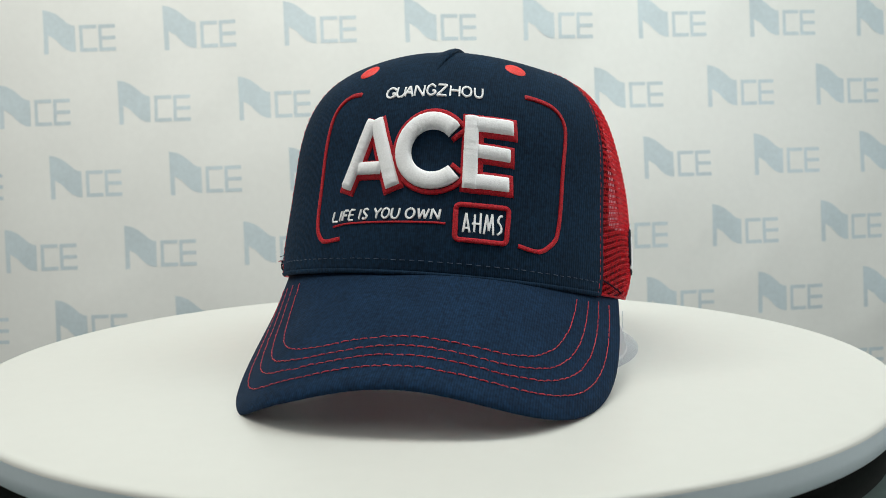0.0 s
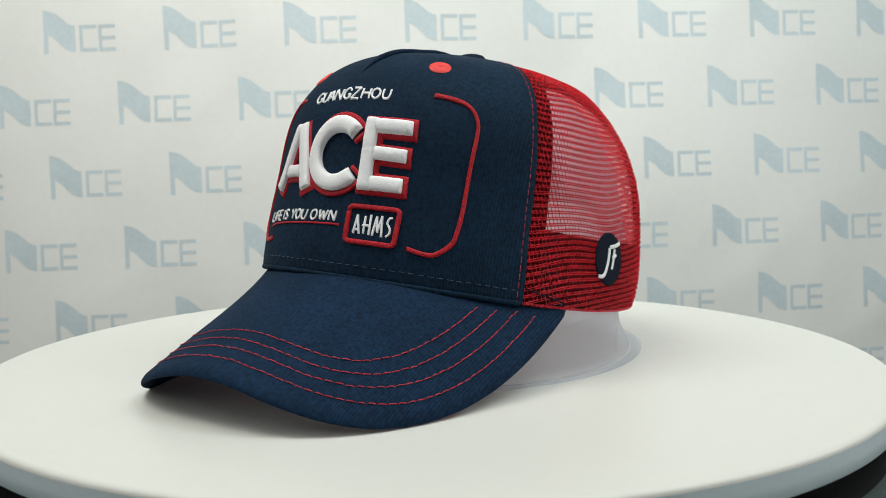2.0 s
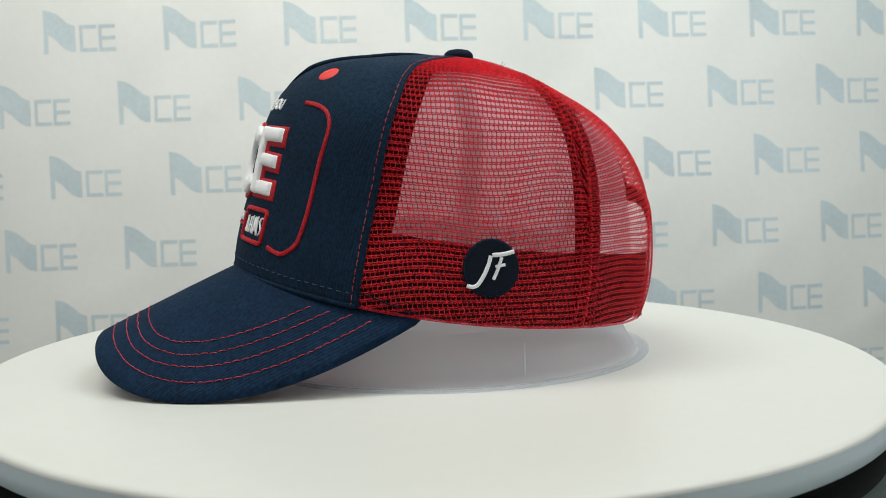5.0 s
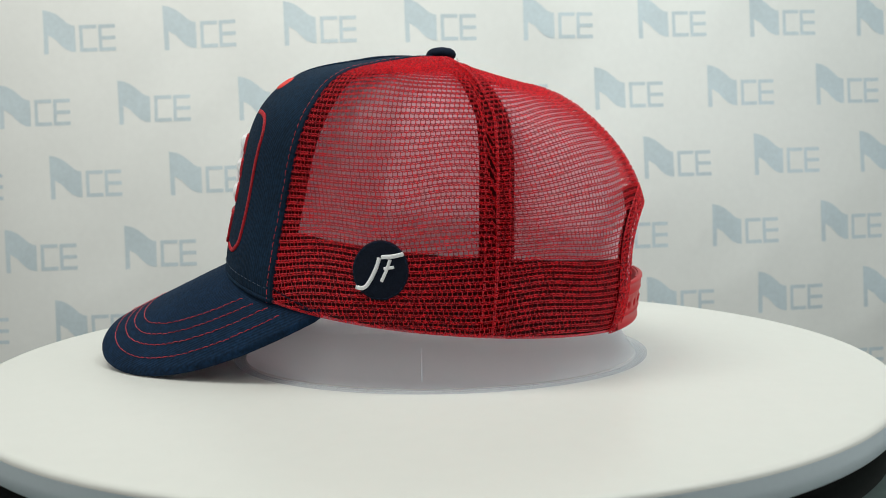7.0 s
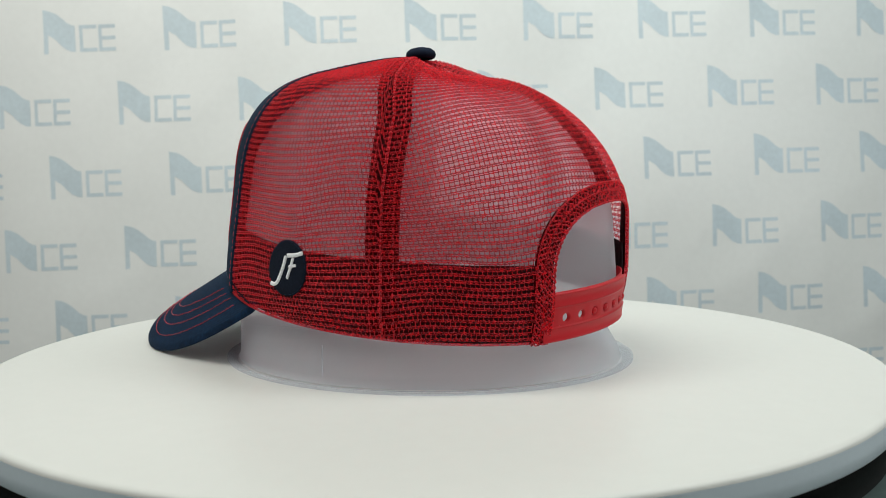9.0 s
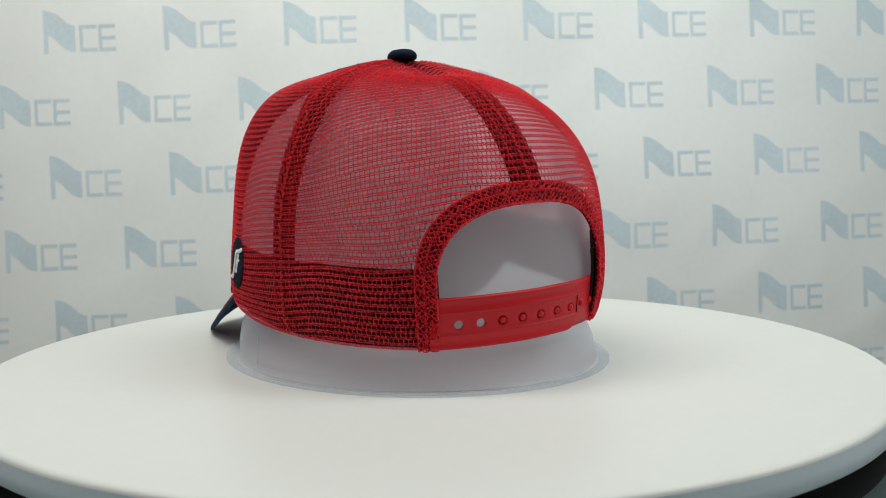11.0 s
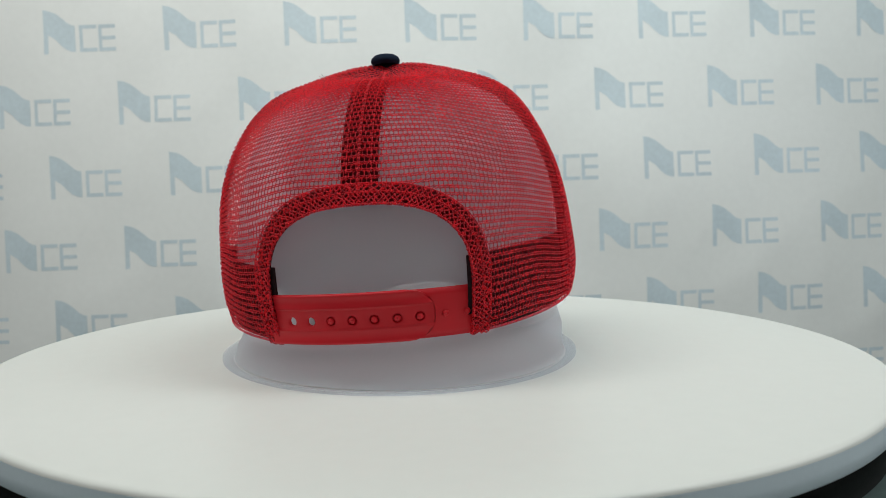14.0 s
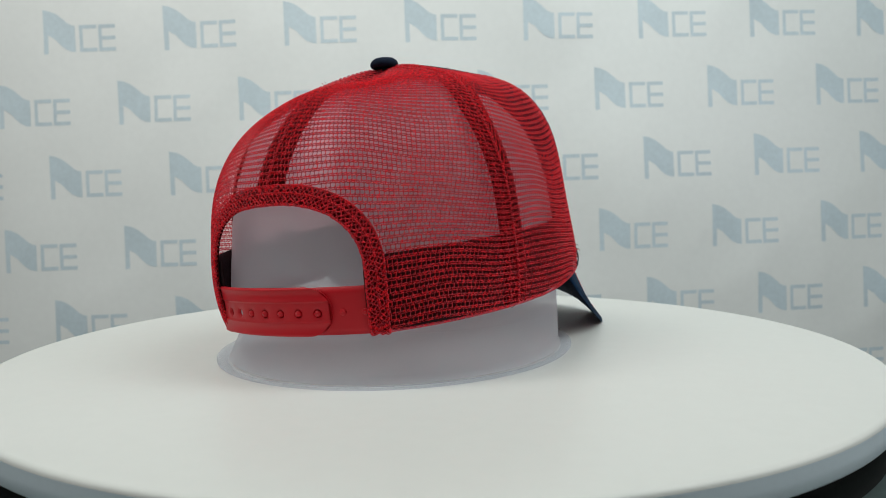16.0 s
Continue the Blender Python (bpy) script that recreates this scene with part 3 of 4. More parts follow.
def round_quad(corners, r):
    """A closed line through four corners, rounded by r."""
    out, c = [], [np.array(q) for q in corners]
    for k in range(4):
        p, q, n = c[k - 1], c[k], c[(k + 1) % 4]
        a, b = q + (p - q) / np.linalg.norm(p - q) * r, q + (n - q) / np.linalg.norm(n - q) * r
        out += [a * (1 - t) ** 2 + q * (2 * t * (1 - t)) + b * t * t for t in np.linspace(0, 1, 7)]
    return out + out[:1]


part("label_box", satin(round_quad([(8.4 * D, 0.0797), (20.4 * D, 0.0800), (19.6 * D, 0.0653), (8.4 * D, 0.0654)], 0.0020), 0.0021, 0.0011, on_front, 0.0005), RED_THREAD, front, "red satin label frame")

# strokes of the small capitals in a unit box; a leading 1 marks a rounded stroke
STROKES = {
    "A": [(0, (0, 0), (0.5, 1)), (0, (0.5, 1), (1, 0)), (0, (0.2, 0.34), (0.8, 0.34))],
    "E": [(0, (0, 0), (0, 1)), (0, (0, 1), (1, 1)), (0, (0, 0.5), (0.85, 0.5)), (0, (0, 0), (1, 0))],
    "F": [(0, (0, 0), (0, 1)), (0, (0, 1), (1, 1)), (0, (0, 0.52), (0.85, 0.52))],
    "G": [(1, (0.95, 0.8), (0.5, 1), (0.06, 0.72), (0.06, 0.26), (0.5, 0), (0.95, 0.2), (0.97, 0.42)), (0, (1.0, 0.42), (0.58, 0.42))],
    "H": [(0, (0, 0), (0, 1)), (0, (1, 0), (1, 1)), (0, (0, 0.5), (1, 0.5))],
    "I": [(0, (0.5, 0), (0.5, 1))],
    "L": [(0, (0, 1), (0, 0)), (0, (0, 0), (1, 0))],
    "N": [(0, (0, 0), (0, 1)), (0, (0, 1), (1, 0)), (0, (1, 0), (1, 1))],
    "O": [(1, (0.5, 1), (0.06, 0.74), (0.06, 0.26), (0.5, 0), (0.94, 0.26), (0.94, 0.74), (0.5, 1))],
    "S": [(1, (0.95, 0.86), (0.5, 1), (0.08, 0.76), (0.5, 0.5), (0.94, 0.24), (0.5, 0), (0.02, 0.14))],
    "U": [(1, (0, 1), (0.02, 0.35), (0.25, 0.03), (0.75, 0.03), (0.98, 0.35), (1, 1))],
    "W": [(0, (0, 1), (0.25, 0)), (0, (0.25, 0), (0.5, 0.9)), (0, (0.5, 0.9), (0.75, 0)), (0, (0.75, 0), (1, 1))],
    "Y": [(0, (0, 1), (0.5, 0.48)), (0, (1, 1), (0.5, 0.48)), (0, (0.5, 0.48), (0.5, 0))],
    "Z": [(0, (0, 1), (1, 1)), (0, (1, 1), (0, 0)), (0, (0, 0), (1, 0))],
}


def sewn_capitals(text, spans, low, high, width, slant=0.0):
    """Capitals in satin stitch: spans of each letter in degrees round the front, low and high: heights (first, middle, last)."""
    out = []
    for k, (ch, (x0, x1)) in enumerate(zip(text, spans)):
        at = (0.5 * (x0 + x1) - spans[0][0]) / (spans[-1][1] - spans[0][0])
        z0, z1 = (float(np.interp(at, [0, 0.45, 1], h)) for h in (low, high))
        for n, (bent, *pts) in enumerate(STROKES[ch]):
            line = [((x0 + (x1 - x0) * p + slant * (q - 0.5)) * D, z0 + (z1 - z0) * q) for p, q in pts]
            out.append(satin(curve2(line, 6) if bent else line, width, 0.00055, on_front, 0.00045, 0.0, 11 * k + n))
    return joined(out)


PLACE = [(-12.1, -9.4), (-9.1, -6.9), (-6.7, -4.5), (-4.0, -1.6), (-0.8, 1.5), (2.0, 4.5), (5.4, 7.8), (8.5, 10.9), (11.8, 13.9)]
part("place_lettering", sewn_capitals("GUANGZHOU", PLACE, (0.1243, 0.1252, 0.1256), (0.1288, 0.1301, 0.1299), 0.00095), WHITE_THREAD, front, "white embroidered capitals GUANGZHOU")
MOTTO = [(-21.6, -20.0), (-19.5, -19.1), (-18.5, -17.3), (-16.7, -15.4), (-14.0, -13.5), (-13.0, -11.7), (-10.2, -8.5), (-8.1, -6.4), (-5.8, -4.1), (-2.5, -0.6), (0.1, 2.5), (3.2, 4.9)]
part("motto_lettering", sewn_capitals("LIFEISYOUOWN", MOTTO, (0.0711, 0.0724, 0.0730), (0.0755, 0.0767, 0.0772), 0.0009, 0.25), WHITE_THREAD, front, "white embroidered capitals LIFE IS YOU OWN")
# tall uneven hand-drawn capitals inside the label frame
LABEL = [[(10.1, 0.0686), (10.7, 0.0765)], [(10.7, 0.0765), (11.5, 0.0686)], [(10.4, 0.0703), (11.4, 0.0704)],
         [(12.65, 0.0762), (12.5, 0.0689)], [(13.95, 0.0770), (13.8, 0.0686)], [(12.0, 0.0723), (13.9, 0.0724)],
         [(14.6, 0.0685), (15.3, 0.0766)], [(15.3, 0.0766), (15.7, 0.0700)], [(15.7, 0.0700), (16.5, 0.0770)], [(16.5, 0.0770), (16.7, 0.0684)],
         [(18.9, 0.0766), (18.2, 0.0762), (17.8, 0.0742), (18.5, 0.0720), (18.4, 0.0700), (17.6, 0.0687)]]
part("label_lettering", joined([satin(curve2([(x * D, z) for x, z in line], 6), 0.0009, 0.0006, on_front, 0.00045, 0.0, k) for k, line in enumerate(LABEL)]), WHITE_THREAD, front, "white embroidered capitals AHMS")

# sewn eyelets
for ad, z in ((25.5, 0.1399), (-23.6, 0.1377)):
    a = radians(ad)
    e = float(e_at(np.array(a), np.array(z)))
    c0, n0 = Vector(crown(np.array(a), np.array(e), 0.0006)), Vector(up_at(np.array(a), np.array(e)))
    p1, p2 = Vector(crown(np.array(a), np.array(e + 0.02))), Vector(crown(np.array(a + 0.02), np.array(e)))
    n0 = (p2 - Vector(crown(np.array(a), np.array(e)))).cross(p1 - Vector(crown(np.array(a), np.array(e)))).normalized()
    v, f = [], []
    rot = n0.to_track_quat("Z", "Y").to_matrix()
    rings = [(0.0003, 0.0007), (0.0010, 0.0008), (0.0030, 0.0007), (0.0044, 0.0005), (0.0050, 0.0)]
    for r, h in rings:
        for k in range(40):
            g = 1 + (0.03 if k % 2 else -0.03) * (r > 0.002)
            v.append(c0 + rot @ Vector((r * g * math.cos(k * math.pi / 20), r * g * math.sin(k * math.pi / 20), h * (1 + 0.15 * (k % 2)))))
    for i in range(len(rings) - 1):
        for k in range(40):
            f.append((i * 40 + k, i * 40 + (k + 1) % 40, (i + 1) * 40 + (k + 1) % 40, (i + 1) * 40 + k))
    f.append(tuple(range(40)))
    part("eyelet", (v, f), RED_EYELET, front, "orange-red sewn eyelet")

# ---------------------------------------------------------------- round side patch
PA, PZ, PR = radians(81.9), 0.0566, 0.0128


def on_patch(x, y, off):
    """x towards the back, y up, in metres from the middle of the patch."""
    a = PA + np.asarray(x) / 0.0905
    return crown(a, e_at(a, PZ + np.asarray(y)), 0.0 + np.asarray(off))


rings = [(0.0, 0.0007), (0.25, 0.0007), (0.5, 0.0007), (0.75, 0.0007), (0.93, 0.0007), (0.985, 0.0005), (1.0, 0.0002), (0.97, -0.0004)]
R_, T_ = np.meshgrid([r for r, h in rings], np.linspace(0, 2 * math.pi, 49), indexing="ij")
H_ = np.array([h for r, h in rings])[:, None] + 0 * T_
P = on_patch(PR * 0.93 * R_ * np.cos(T_), PR * 0.97 * R_ * np.sin(T_), H_)
m = P.shape[1]
patch = part("side_patch", (P.reshape(-1, 3), [(i * m + j, i * m + j + 1, (i + 1) * m + j + 1, (i + 1) * m + j) for i in range(len(rings) - 1) for j in range(m - 1)]), NAVY_FELT, cap, "round navy felt patch with white monogram")
MONO = [([(-0.02, 0.42), (-0.10, 0.14), (-0.24, -0.18), (-0.42, -0.47), (-0.59, -0.57), (-0.80, -0.53)], 0.0017), ([(0.03, 0.43), (0.40, 0.45), (0.77, 0.53)], 0.0018), ([(0.34, 0.36), (0.21, 0.0), (0.05, -0.36)], 0.0014), ([(0.12, 0.06), (0.46, 0.11)], 0.0013)]
part("monogram", joined([satin(curve2([(x * PR, y * PR) for x, y in pts], 8), w, 0.0007, lambda u, v, h: on_patch(u, v, h + 0.0006), 0.0005) for pts, w in MONO]), WHITE_THREAD, patch, "white satin monogram strokes")
t = np.linspace(0, 2 * math.pi, 120)
part("patch_stitching", stitches(on_patch(PR * 0.87 * np.cos(t), PR * 0.91 * np.sin(t), 0.0007 + 0 * t), up_at(PA + PR * 0.8 * np.cos(t) / 0.09, 0 * t), 0.0018, 0.0010, 0.00018, 0.00015), NAVY, patch)

# ---------------------------------------------------------------- snap strap
STRAP_Z0, STRAP_Z1 = 0.0207, 0.0425
HOLE_Z = 0.0309
HOLES = [159.6 + 5.44 * k for k in range(7)]


def on_strap(a, z, off):
    """a: degrees round the crown past 180 to the far side."""
    ar = np.radians(a)
    shrink = -0.0029 + 0.0008 * ((np.asarray(a) - 180) / 26.0) ** 2
    e = e_at(ar, np.full(np.shape(ar), HOLE_Z))
    r = (rho(ar, e) + shrink + off) * np.cos(e)
    lean = (np.asarray(z) - HOLE_Z) * 0.12
    return np.stack([(r + lean) * np.sin(ar), -(r + lean) * np.cos(ar), np.asarray(z) + 0 * ar], -1)


def outer_strap():
    v, f = [], []

    def quad_grid(a0, a1, z0, z1, na, nz, off):
        k = len(v)
        for zz in np.linspace(z0, z1, nz):
            for a in np.linspace(a0, a1, na):
                v.append(on_strap(np.array(a), zz, off))
        for i in range(nz - 1):
            for j in range(na - 1):
                f.append((k + i * na + j, k + i * na + j + 1, k + (i + 1) * na + j + 1, k + (i + 1) * na + j))

    A0, A1 = 152.5, 196.0
    R0 = (STRAP_Z1 - STRAP_Z0) / 2
    mid = (STRAP_Z0 + STRAP_Z1) / 2
    # levels across the width: (z, offset)
    lev = [(0.0, 0.0), (0.015, 0.0010), (0.05, 0.0012), (0.08, 0.0008), (0.27, 0.0008), (0.285, 0.0011), (0.30, 0.0005), (0.33, 0.0004)]
    up = [(1 - x, o) for x, o in reversed(lev)]
    zs = lambda x: STRAP_Z0 + x * (STRAP_Z1 - STRAP_Z0)

    def end_a(z):
        d = min(1.0, abs(z - mid) / R0)
        return A1 - (1 - math.sqrt(max(0, 1 - d ** 2.4))) * 7.0

    na = 60
    for band in (lev, up):
        k = len(v)
        for x, o in band:
            z = zs(x)
            for a in np.linspace(A0, end_a(z), na):
                v.append(on_strap(np.array(a), z, 0.0010 + o))
        for i in range(len(band) - 1):
            for j in range(na - 1):
                f.append((k + i * na + j, k + i * na + j + 1, k + (i + 1) * na + j + 1, k + (i + 1) * na + j))
    # sunk channel with round holes
    z0, z1 = zs(0.33), zs(0.67)
    cells = [A0] + [h - 2.72 for h in HOLES] + [HOLES[-1] + 2.72]
    quad_grid(A0, cells[1], z0, z1, 6, 3, 0.0014)
    quad_grid(cells[-1], A1 - 0.5, z0, z1, 3, 3, 0.0018)
    for h in HOLES:
        k = len(v)
        n = 24
        for ring in range(4):
            for j in range(n):
                t = 2 * math.pi * j / n
                cx, cz = math.cos(t), math.sin(t)
                if ring == 0:
                    s = 1 / max(abs(cx), abs(cz))
                    a, z = h + 2.72 * cx * s, (z0 + z1) / 2 + (z1 - z0) / 2 * cz * s
                    o = 0.0014
                else:
                    rr = (0.0026, 0.0019, 0.0018)[ring - 1]
                    a, z = h + math.degrees(rr * cx / 0.096), HOLE_Z + rr * cz
                    o = (0.0014, 0.0012, -0.0002)[ring - 1]
                v.append(on_strap(np.array(a), z, o))
        for ring in range(3):
            for j in range(n):
                f.append((k + ring * n + j, k + ring * n + (j + 1) % n, k + (ring + 1) * n + (j + 1) % n, k + (ring + 1) * n + j))
    # underside rims
    for x in (0.0, 1.0):
        k = len(v)
        z = zs(x)
        for a in np.linspace(A0, end_a(z), na):
            v.append(on_strap(np.array(a), z, 0.0010))
            v.append(on_strap(np.array(a), z, -0.0001))
        for j in range(na - 1):
            f.append((k + 2 * j, k + 2 * j + 2, k + 2 * j + 3, k + 2 * j + 1))
    # rounded end wall
    k = len(v)
    zz = np.linspace(STRAP_Z0, STRAP_Z1, 30)
    for z in zz:
        v.append(on_strap(np.array(end_a(z)), z, 0.0014))
        v.append(on_strap(np.array(end_a(z)), z, -0.0001))
    for j in range(29):
        f.append((k + 2 * j, k + 2 * j + 2, k + 2 * j + 3, k + 2 * j + 1))
    return part("strap", (v, f), RED_PLASTIC, cap, "red plastic snap strap with holes")


outer_strap()
an = np.linspace(169.5, 208, 60)[None, :]
zn = np.linspace(STRAP_Z0 + 0.0004, STRAP_Z1 - 0.0004, 8)[:, None]
an, zn = an + 0 * zn, zn + 0 * an
inner = part("strap", grid_shell(on_strap(an, zn, -0.0003), on_strap(an, zn, -0.0013)), RED_PLASTIC, cap, "red plastic snap strap with pegs")
for h in HOLES[2:] + [HOLES[-1] + 5.44 + 1.0, HOLES[-1] + 10.88 + 1.2]:
    v, f = [], []
    rings = [(0.0001, 0.0022), (0.0008, 0.0021), (0.0013, 0.0017), (0.00145, 0.0010), (0.0014, -0.0004)]
    for r, o in rings:
        for j in range(16):
            t = math.pi * j / 8
            oo = o if h < HOLES[-1] + 1 else o * 0.6 - 0.0003
            v.append(on_strap(np.array(h + math.degrees(r * math.cos(t) / 0.096)), HOLE_Z + r * math.sin(t), oo))
    for i in range(len(rings) - 1):
        for j in range(16):
            f.append((i * 16 + j, i * 16 + (j + 1) % 16, (i + 1) * 16 + (j + 1) % 16, (i + 1) * 16 + j))
    f.append(tuple(range(16)))
    part("peg", (v, f), RED_PLASTIC, inner)

# ---------------------------------------------------------------- clear form under the cap
form = tagged(new("cap_form"), "milky clear plastic cap form standing on the white platter", "cap form")
FA, FB = 0.0941, 0.1077


def oval(scale_a, scale_b, z, n=96):
    return [(scale_a * math.cos(2 * math.pi * k / n), scale_b * math.sin(2 * math.pi * k / n), z) for k in range(n)]


def loft(rings, close_top=False):
    v = [q for r in rings for q in r]
    n = len(rings[0])
    f = [(i * n + k, i * n + (k + 1) % n, (i + 1) * n + (k + 1) % n, (i + 1) * n + k) for i in range(len(rings) - 1) for k in range(n)]
    if close_top:
        f.append(tuple((len(rings) - 1) * n + k for k in range(n)))
    return v, f


CAP_POSE = pose(0.01397, 0.00686, 0.0) @ pose(0, 0, 0, 0, 0, -12.38) @ pose(0, 0, 0, 0.10, 0, 0) @ pose(0, 0, 0, 0, 3.20, 0)
FORM_POSE = pose(0.01397, 0.00686, 0.0) @ pose(0, 0, 0, 0, 0, -12.38) @ pose(0.0045, -0.0024, 0.0) @ pose(0, 0, 0, 0, 0, 10.77)


def inside_cap(ring, gap):
    """A ring of the form, held gap metres inside the crown."""
    to_cap = CAP_POSE.inverted() @ FORM_POSE
    back = to_cap.inverted()
    out = []
    for q in ring:
        p = to_cap @ Vector(q)
        d = p - Vector((0, 0, ZC))
        a, e = math.atan2(p.x, -p.y), math.asin(max(-1, min(1, d.z / d.length)))
        near = max(0.0, min(1.0, (p.z - float(z_edge(a)) + 0.018) / 0.014))
        d *= 1 + near * near * (3 - 2 * near) * (min(1.0, (float(rho(a, e)) - gap) / d.length) - 1)
        out.append(back @ (d + Vector((0, 0, ZC))))
    return out


wall = np.array([(0.0060, 0.0012), (0.0066, 0.0022), (0.0070, 0.0045), (0.0075, 0.02), (0.0085, 0.045), (0.0100, 0.07), (0.0130, 0.09), (0.0190, 0.108), (0.0280, 0.122), (0.0400, 0.133), (0.0550, 0.140), (0.0700, 0.1435), (0.0850, 0.1450)])
run = np.concatenate([[0], np.cumsum(np.hypot(*np.diff(wall, axis=0).T))])
fine = np.unique(np.concatenate([run, np.linspace(0, run[-1], 40)]))
part("dome", loft([inside_cap(oval(FA - i, FB - i, z), 0.0045) for i, z in zip(np.interp(fine, run, wall[:, 0]), np.interp(fine, run, wall[:, 1]))], True), MILKY, form)
part("flange", loft([oval(FA - 0.0055, FB - 0.0055, 0.0002), oval(FA - 0.0004, FB - 0.0004, 0.0002), oval(FA, FB, 0.0006), oval(FA, FB, 0.0016), oval(FA - 0.0006, FB - 0.0006, 0.0021), oval(FA - 0.0020, FB - 0.0020, 0.0013), oval(FA - 0.0060, FB - 0.0060, 0.0012)]), CLEAR, form, "flat clear flange")
ang = radians(-6.3)
x0, y0 = (FA - 0.0068) * math.cos(ang), (FB - 0.0068) * math.sin(ang)
seam = [(x0 * (1 - 0.16 * z), y0 * (1 - 0.16 * z), z) for z in np.linspace(0.004, 0.018, 8)]
part("mould_line", tube(seam, [(math.cos(ang), math.sin(ang), 0)] * 8, 0.0003, 0.0002, 6), MILKY, form, "thin vertical mould line")

# ---------------------------------------------------------------- turntable
turntable = tagged(new("turntable"), "round white display turntable on a black base", "turntable")
PRAD = 0.225
platter = part("platter", revolve([(0.0001, 0.0), (0.10, 0.0), (0.20, 0.0), (PRAD - 0.0024, 0.0), (PRAD - 0.0014, -0.0002), (PRAD - 0.0007, -0.0006), (PRAD - 0.0002, -0.0012), (PRAD, -0.0020)], 180), PLATTER, turntable, "white matt platter")
part("rim", revolve([(PRAD, -0.0020), (PRAD, -0.0060), (PRAD, -0.0102), (PRAD - 0.0004, -0.0108), (PRAD - 0.001, -0.0110), (PRAD - 0.004, -0.0111), (0.05, -0.0111)], 180), RIM, platter, "white platter edge with bluish ambient light in its colour")
part("base", revolve([(0.05, -0.0115), (0.2195, -0.0115), (0.2215, -0.0125), (0.2222, -0.0150), (0.2222, -0.0245), (0.2310, -0.0270), (0.2310, -0.0860), (0.2280, -0.0880), (0.05, -0.0880)], 160), BASE_BLACK, turntable, "black plastic base")
part("base_lip", revolve([(0.2215, -0.0240), (0.2340, -0.0240), (0.2410, -0.0247), (0.2435, -0.0272), (0.2435, -0.0400), (0.2300, -0.0420)], 160), LIP, turntable, "dark grey-green plastic lip")

# ---------------------------------------------------------------- table, banner, room
def box(name, x0, x1, y0, y1, z0, z1, mat, parent=None, bevel=0.004):
    bm = bmesh.new()
    bmesh.ops.create_cube(bm, size=1)
    bmesh.ops.scale(bm, vec=(x1 - x0, y1 - y0, z1 - z0), verts=bm.verts)
    bmesh.ops.translate(bm, vec=((x0 + x1) / 2, (y0 + y1) / 2, (z0 + z1) / 2), verts=bm.verts)
    if bevel:
        bmesh.ops.bevel(bm, geom=bm.edges[:], offset=bevel, segments=2, affect="EDGES")
    return part(name, bm, mat, parent, smooth=False)


table = tagged(new("table"), "grey cloth-covered table under the turntable", "table")
box("tabletop", -0.9, 0.9, -0.62, 0.30, -0.118, -0.088, TABLE, table)
for sx in (-0.85, 0.85):
    for sy in (-0.57, 0.25):
        box("leg", sx - 0.025, sx + 0.025, sy - 0.025, sy + 0.025, -0.85, -0.118, BASE_BLACK, table)


def folds(u, w):
    """Soft billows and creases of the hanging sheet."""
    n = lambda a, b, c: noise.noise(Vector((a, b, c)))
    bend = 0.25 * n(3 * u, 3 * w, 9.1)
    return 0.0110 * n(2.6 * u + bend, 2.1 * w, 3.3) + 0.0070 * n(5.5 * u + 2 * w, 4.4 * w - 1.5 * u, 7.7) + 0.0045 * abs(n(7.0 * u - 5.0 * w, 4.0 * w + 2 * u, 1.9))


def banner_point(u, w, off=0.0):
    c, s = math.cos(0.0203), math.sin(0.0203)
    u2, w2 = c * u - s * w, s * u + c * w
    y = 0.8 + u2 * math.sin(0.0354) + 0.0473 * w2 + 0.0692 * u2 * u2 + folds(u2, w2)
    return Vector((u2 * math.cos(0.0354), y - off, w2))


banner = tagged(new("backdrop"), "white vinyl backdrop banner printed with rows of pale blue marks", "banner", kind="structure")
us, ws = np.linspace(-1.35, 1.35, 170), np.linspace(-0.80, 0.95, 110)


g = np.array([[banner_point(u, w) for u in us] for w in ws])
part("banner_sheet", grid_shell(g, g + np.array([0, 0.002, 0])), BANNER, banner)
LW, LH = 0.1150, 0.0680
LEAN = [(0, 0.0), (0.09, 0.03), (0.18, 0.10), (0.27, 0.22), (0.34, 0.33), (0.40, 0.38), (0.44, 0.39)]
FOOT = [(0, 0.60), (0.075, 0.60), (0.16, 0.69), (0.23, 0.82), (0.30, 0.93), (0.38, 0.99), (0.44, 1.0)]


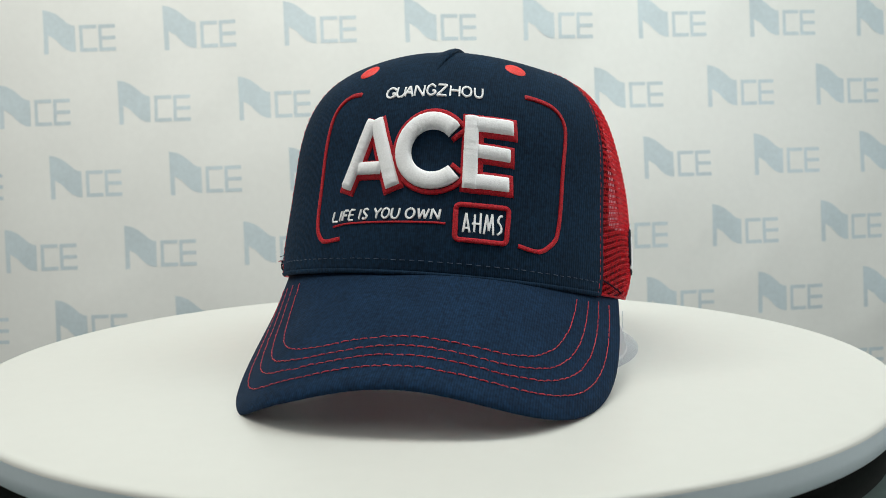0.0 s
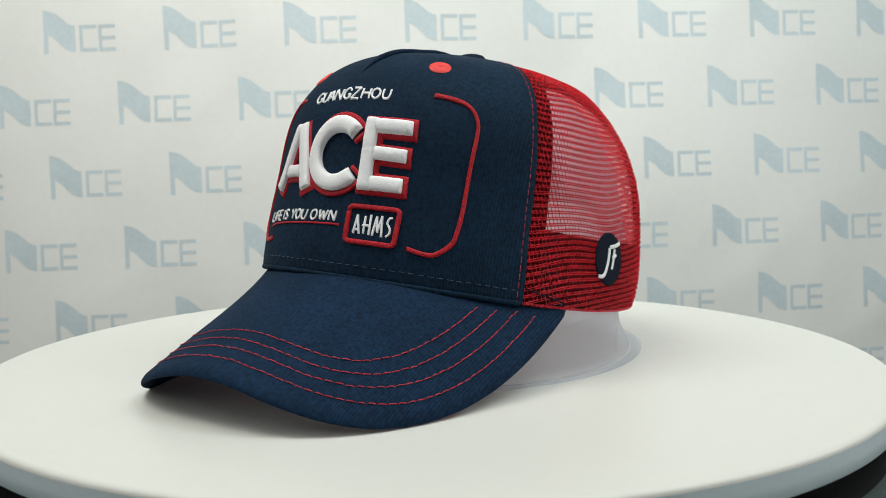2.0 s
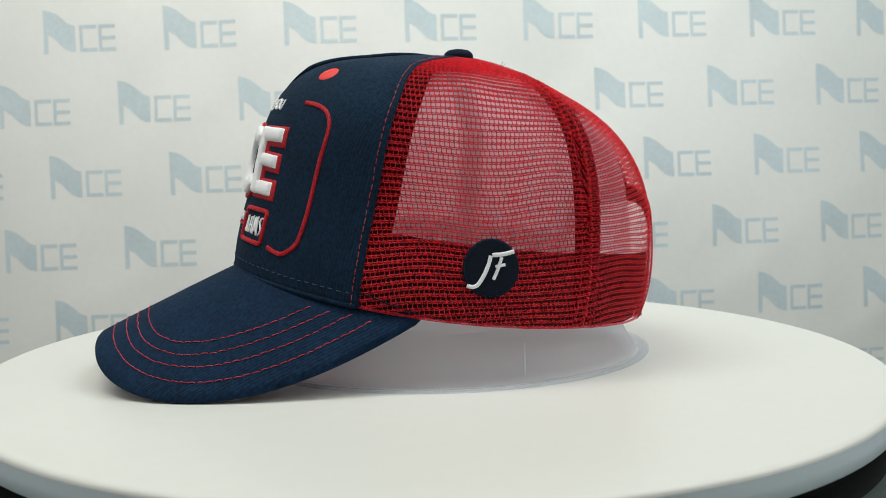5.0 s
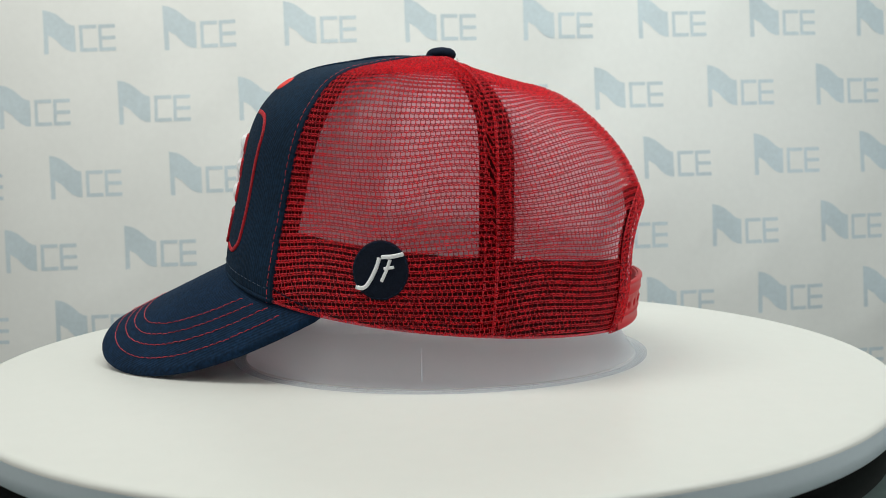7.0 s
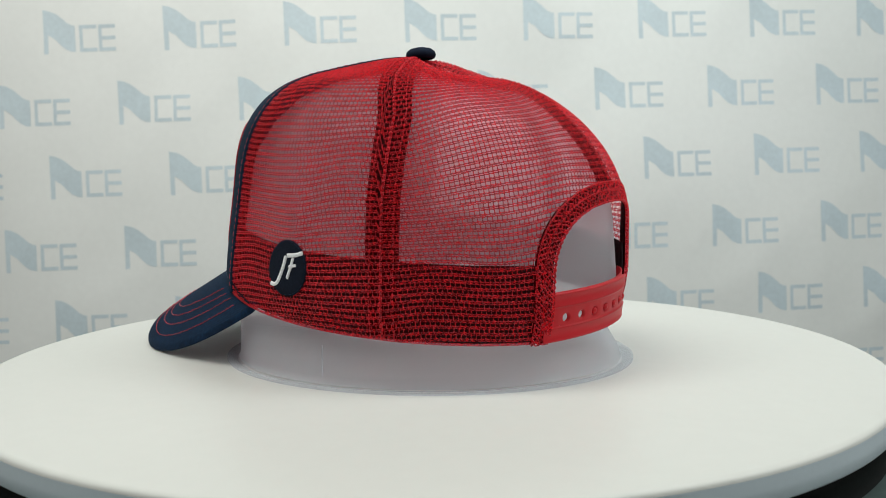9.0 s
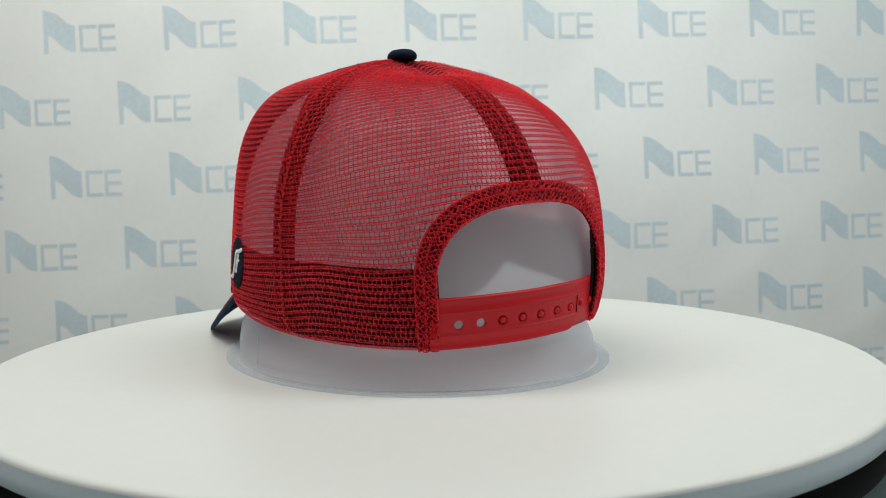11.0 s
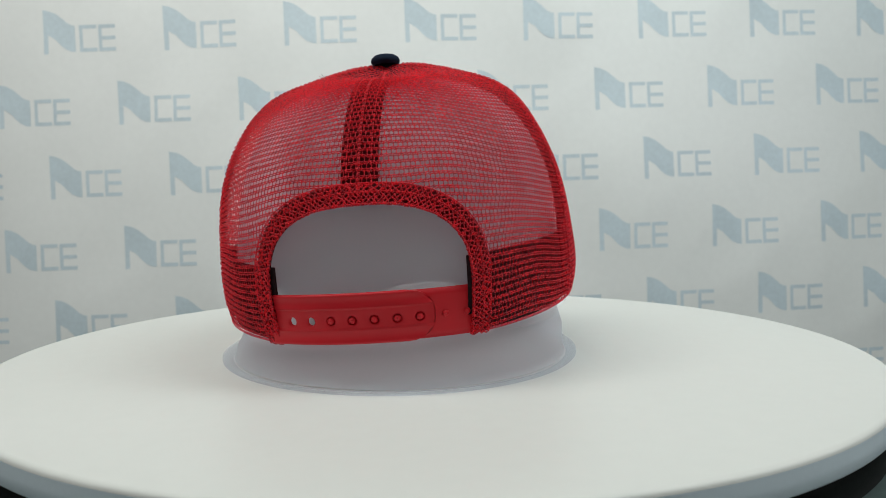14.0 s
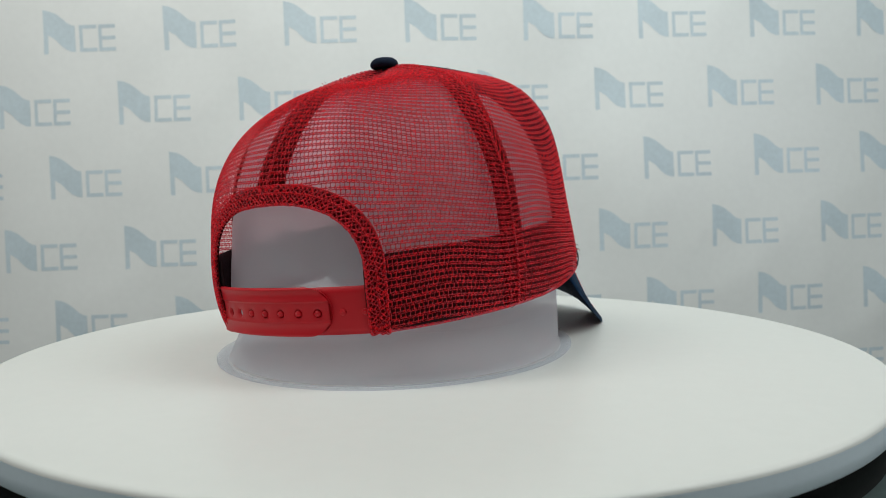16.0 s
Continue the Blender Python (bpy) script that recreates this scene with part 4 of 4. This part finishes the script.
def printed_mark(u, w):
    """One printed mark whose upper corner lies at (u, w) of the banner."""
    v, f = [], []
    spot = lambda x, y: banner_point(u + x * LW, w - y * LH, 0.0004)

    def strip(xs, top, low, rows):
        k = len(v)
        for x in xs:
            y0, y1 = float(np.interp(x, *zip(*top))), float(np.interp(x, *zip(*low)))
            v.extend(spot(x, y0 + (y1 - y0) * r / rows) for r in range(rows + 1))
        for c in range(len(xs) - 1):
            for r in range(rows):
                a = k + c * (rows + 1) + r
                f.append((a, a + 1, a + rows + 2, a + rows + 1))

    def bar(x0, x1, y0, y1):
        strip(np.linspace(x0, x1, 4 if x1 - x0 > 0.1 else 2), [(x0, y0), (x1, y0)], [(x0, y1), (x1, y1)], 4 if y1 - y0 > 0.3 else 1)

    strip([0, 0.04, 0.075, 0.09, 0.12, 0.16, 0.18, 0.23, 0.27, 0.30, 0.34, 0.38, 0.40, 0.44], LEAN, FOOT, 4)
    strip([0, 0.062], [(0, 0.60), (0.062, 0.60)], [(0, 1.03), (0.062, 1.03)], 3)
    bar(0.50, 0.545, 0.38, 1.0)
    bar(0.545, 0.74, 0.38, 0.465)
    bar(0.545, 0.74, 0.915, 1.0)
    bar(0.765, 0.81, 0.38, 1.0)
    for y in (0.38, 0.65, 0.915):
        bar(0.81, 1.0, y, y + 0.085)
    return part("printed_mark", (v, f), LOGO, banner)


for j in range(-4, 9):
    for c in range(-4, 11):
        u = -0.607 + c * 0.1927 + (-0.0777 if j % 2 else 0.0) - 0.0003 * j
        w = 0.404 - j * 0.1159
        if -1.3 < u < 1.2 and -0.7 < w < 0.92:
            printed_mark(u, w)

# assumed room shell, out of view; its pale faces bounce light onto the cap
for nm, b in (("floor", (-2.2, 2.2, -2.6, 1.6, -0.95, -0.85)), ("ceiling", (-2.2, 2.2, -2.6, 1.6, 1.7, 1.8)), ("wall_north", (-2.2, 2.2, 1.6, 1.7, -0.95, 1.8)), ("wall_south", (-2.2, 2.2, -2.7, -2.6, -0.95, 1.8)), ("wall_east", (2.2, 2.3, -2.7, 1.7, -0.95, 1.8)), ("wall_west", (-2.3, -2.2, -2.7, 1.7, -0.95, 1.8))):
    tagged(box(nm, *b, WALL, None, 0), "unseen plain grey studio " + nm.split("_")[0], nm.split("_")[0], kind="structure")


# ---------------------------------------------------------------- movement
def motions():
    spin = lambda d: pose(0, 0, 0, 0, 0, -d)
    walk(cap, [(t, spin(d) @ CAP_POSE) for t, d in TURN])
    walk(form, [(t, spin(d) @ FORM_POSE) for t, d in TURN])
    walk(platter, [(t, spin(d)) for t, d in TURN])


motions()
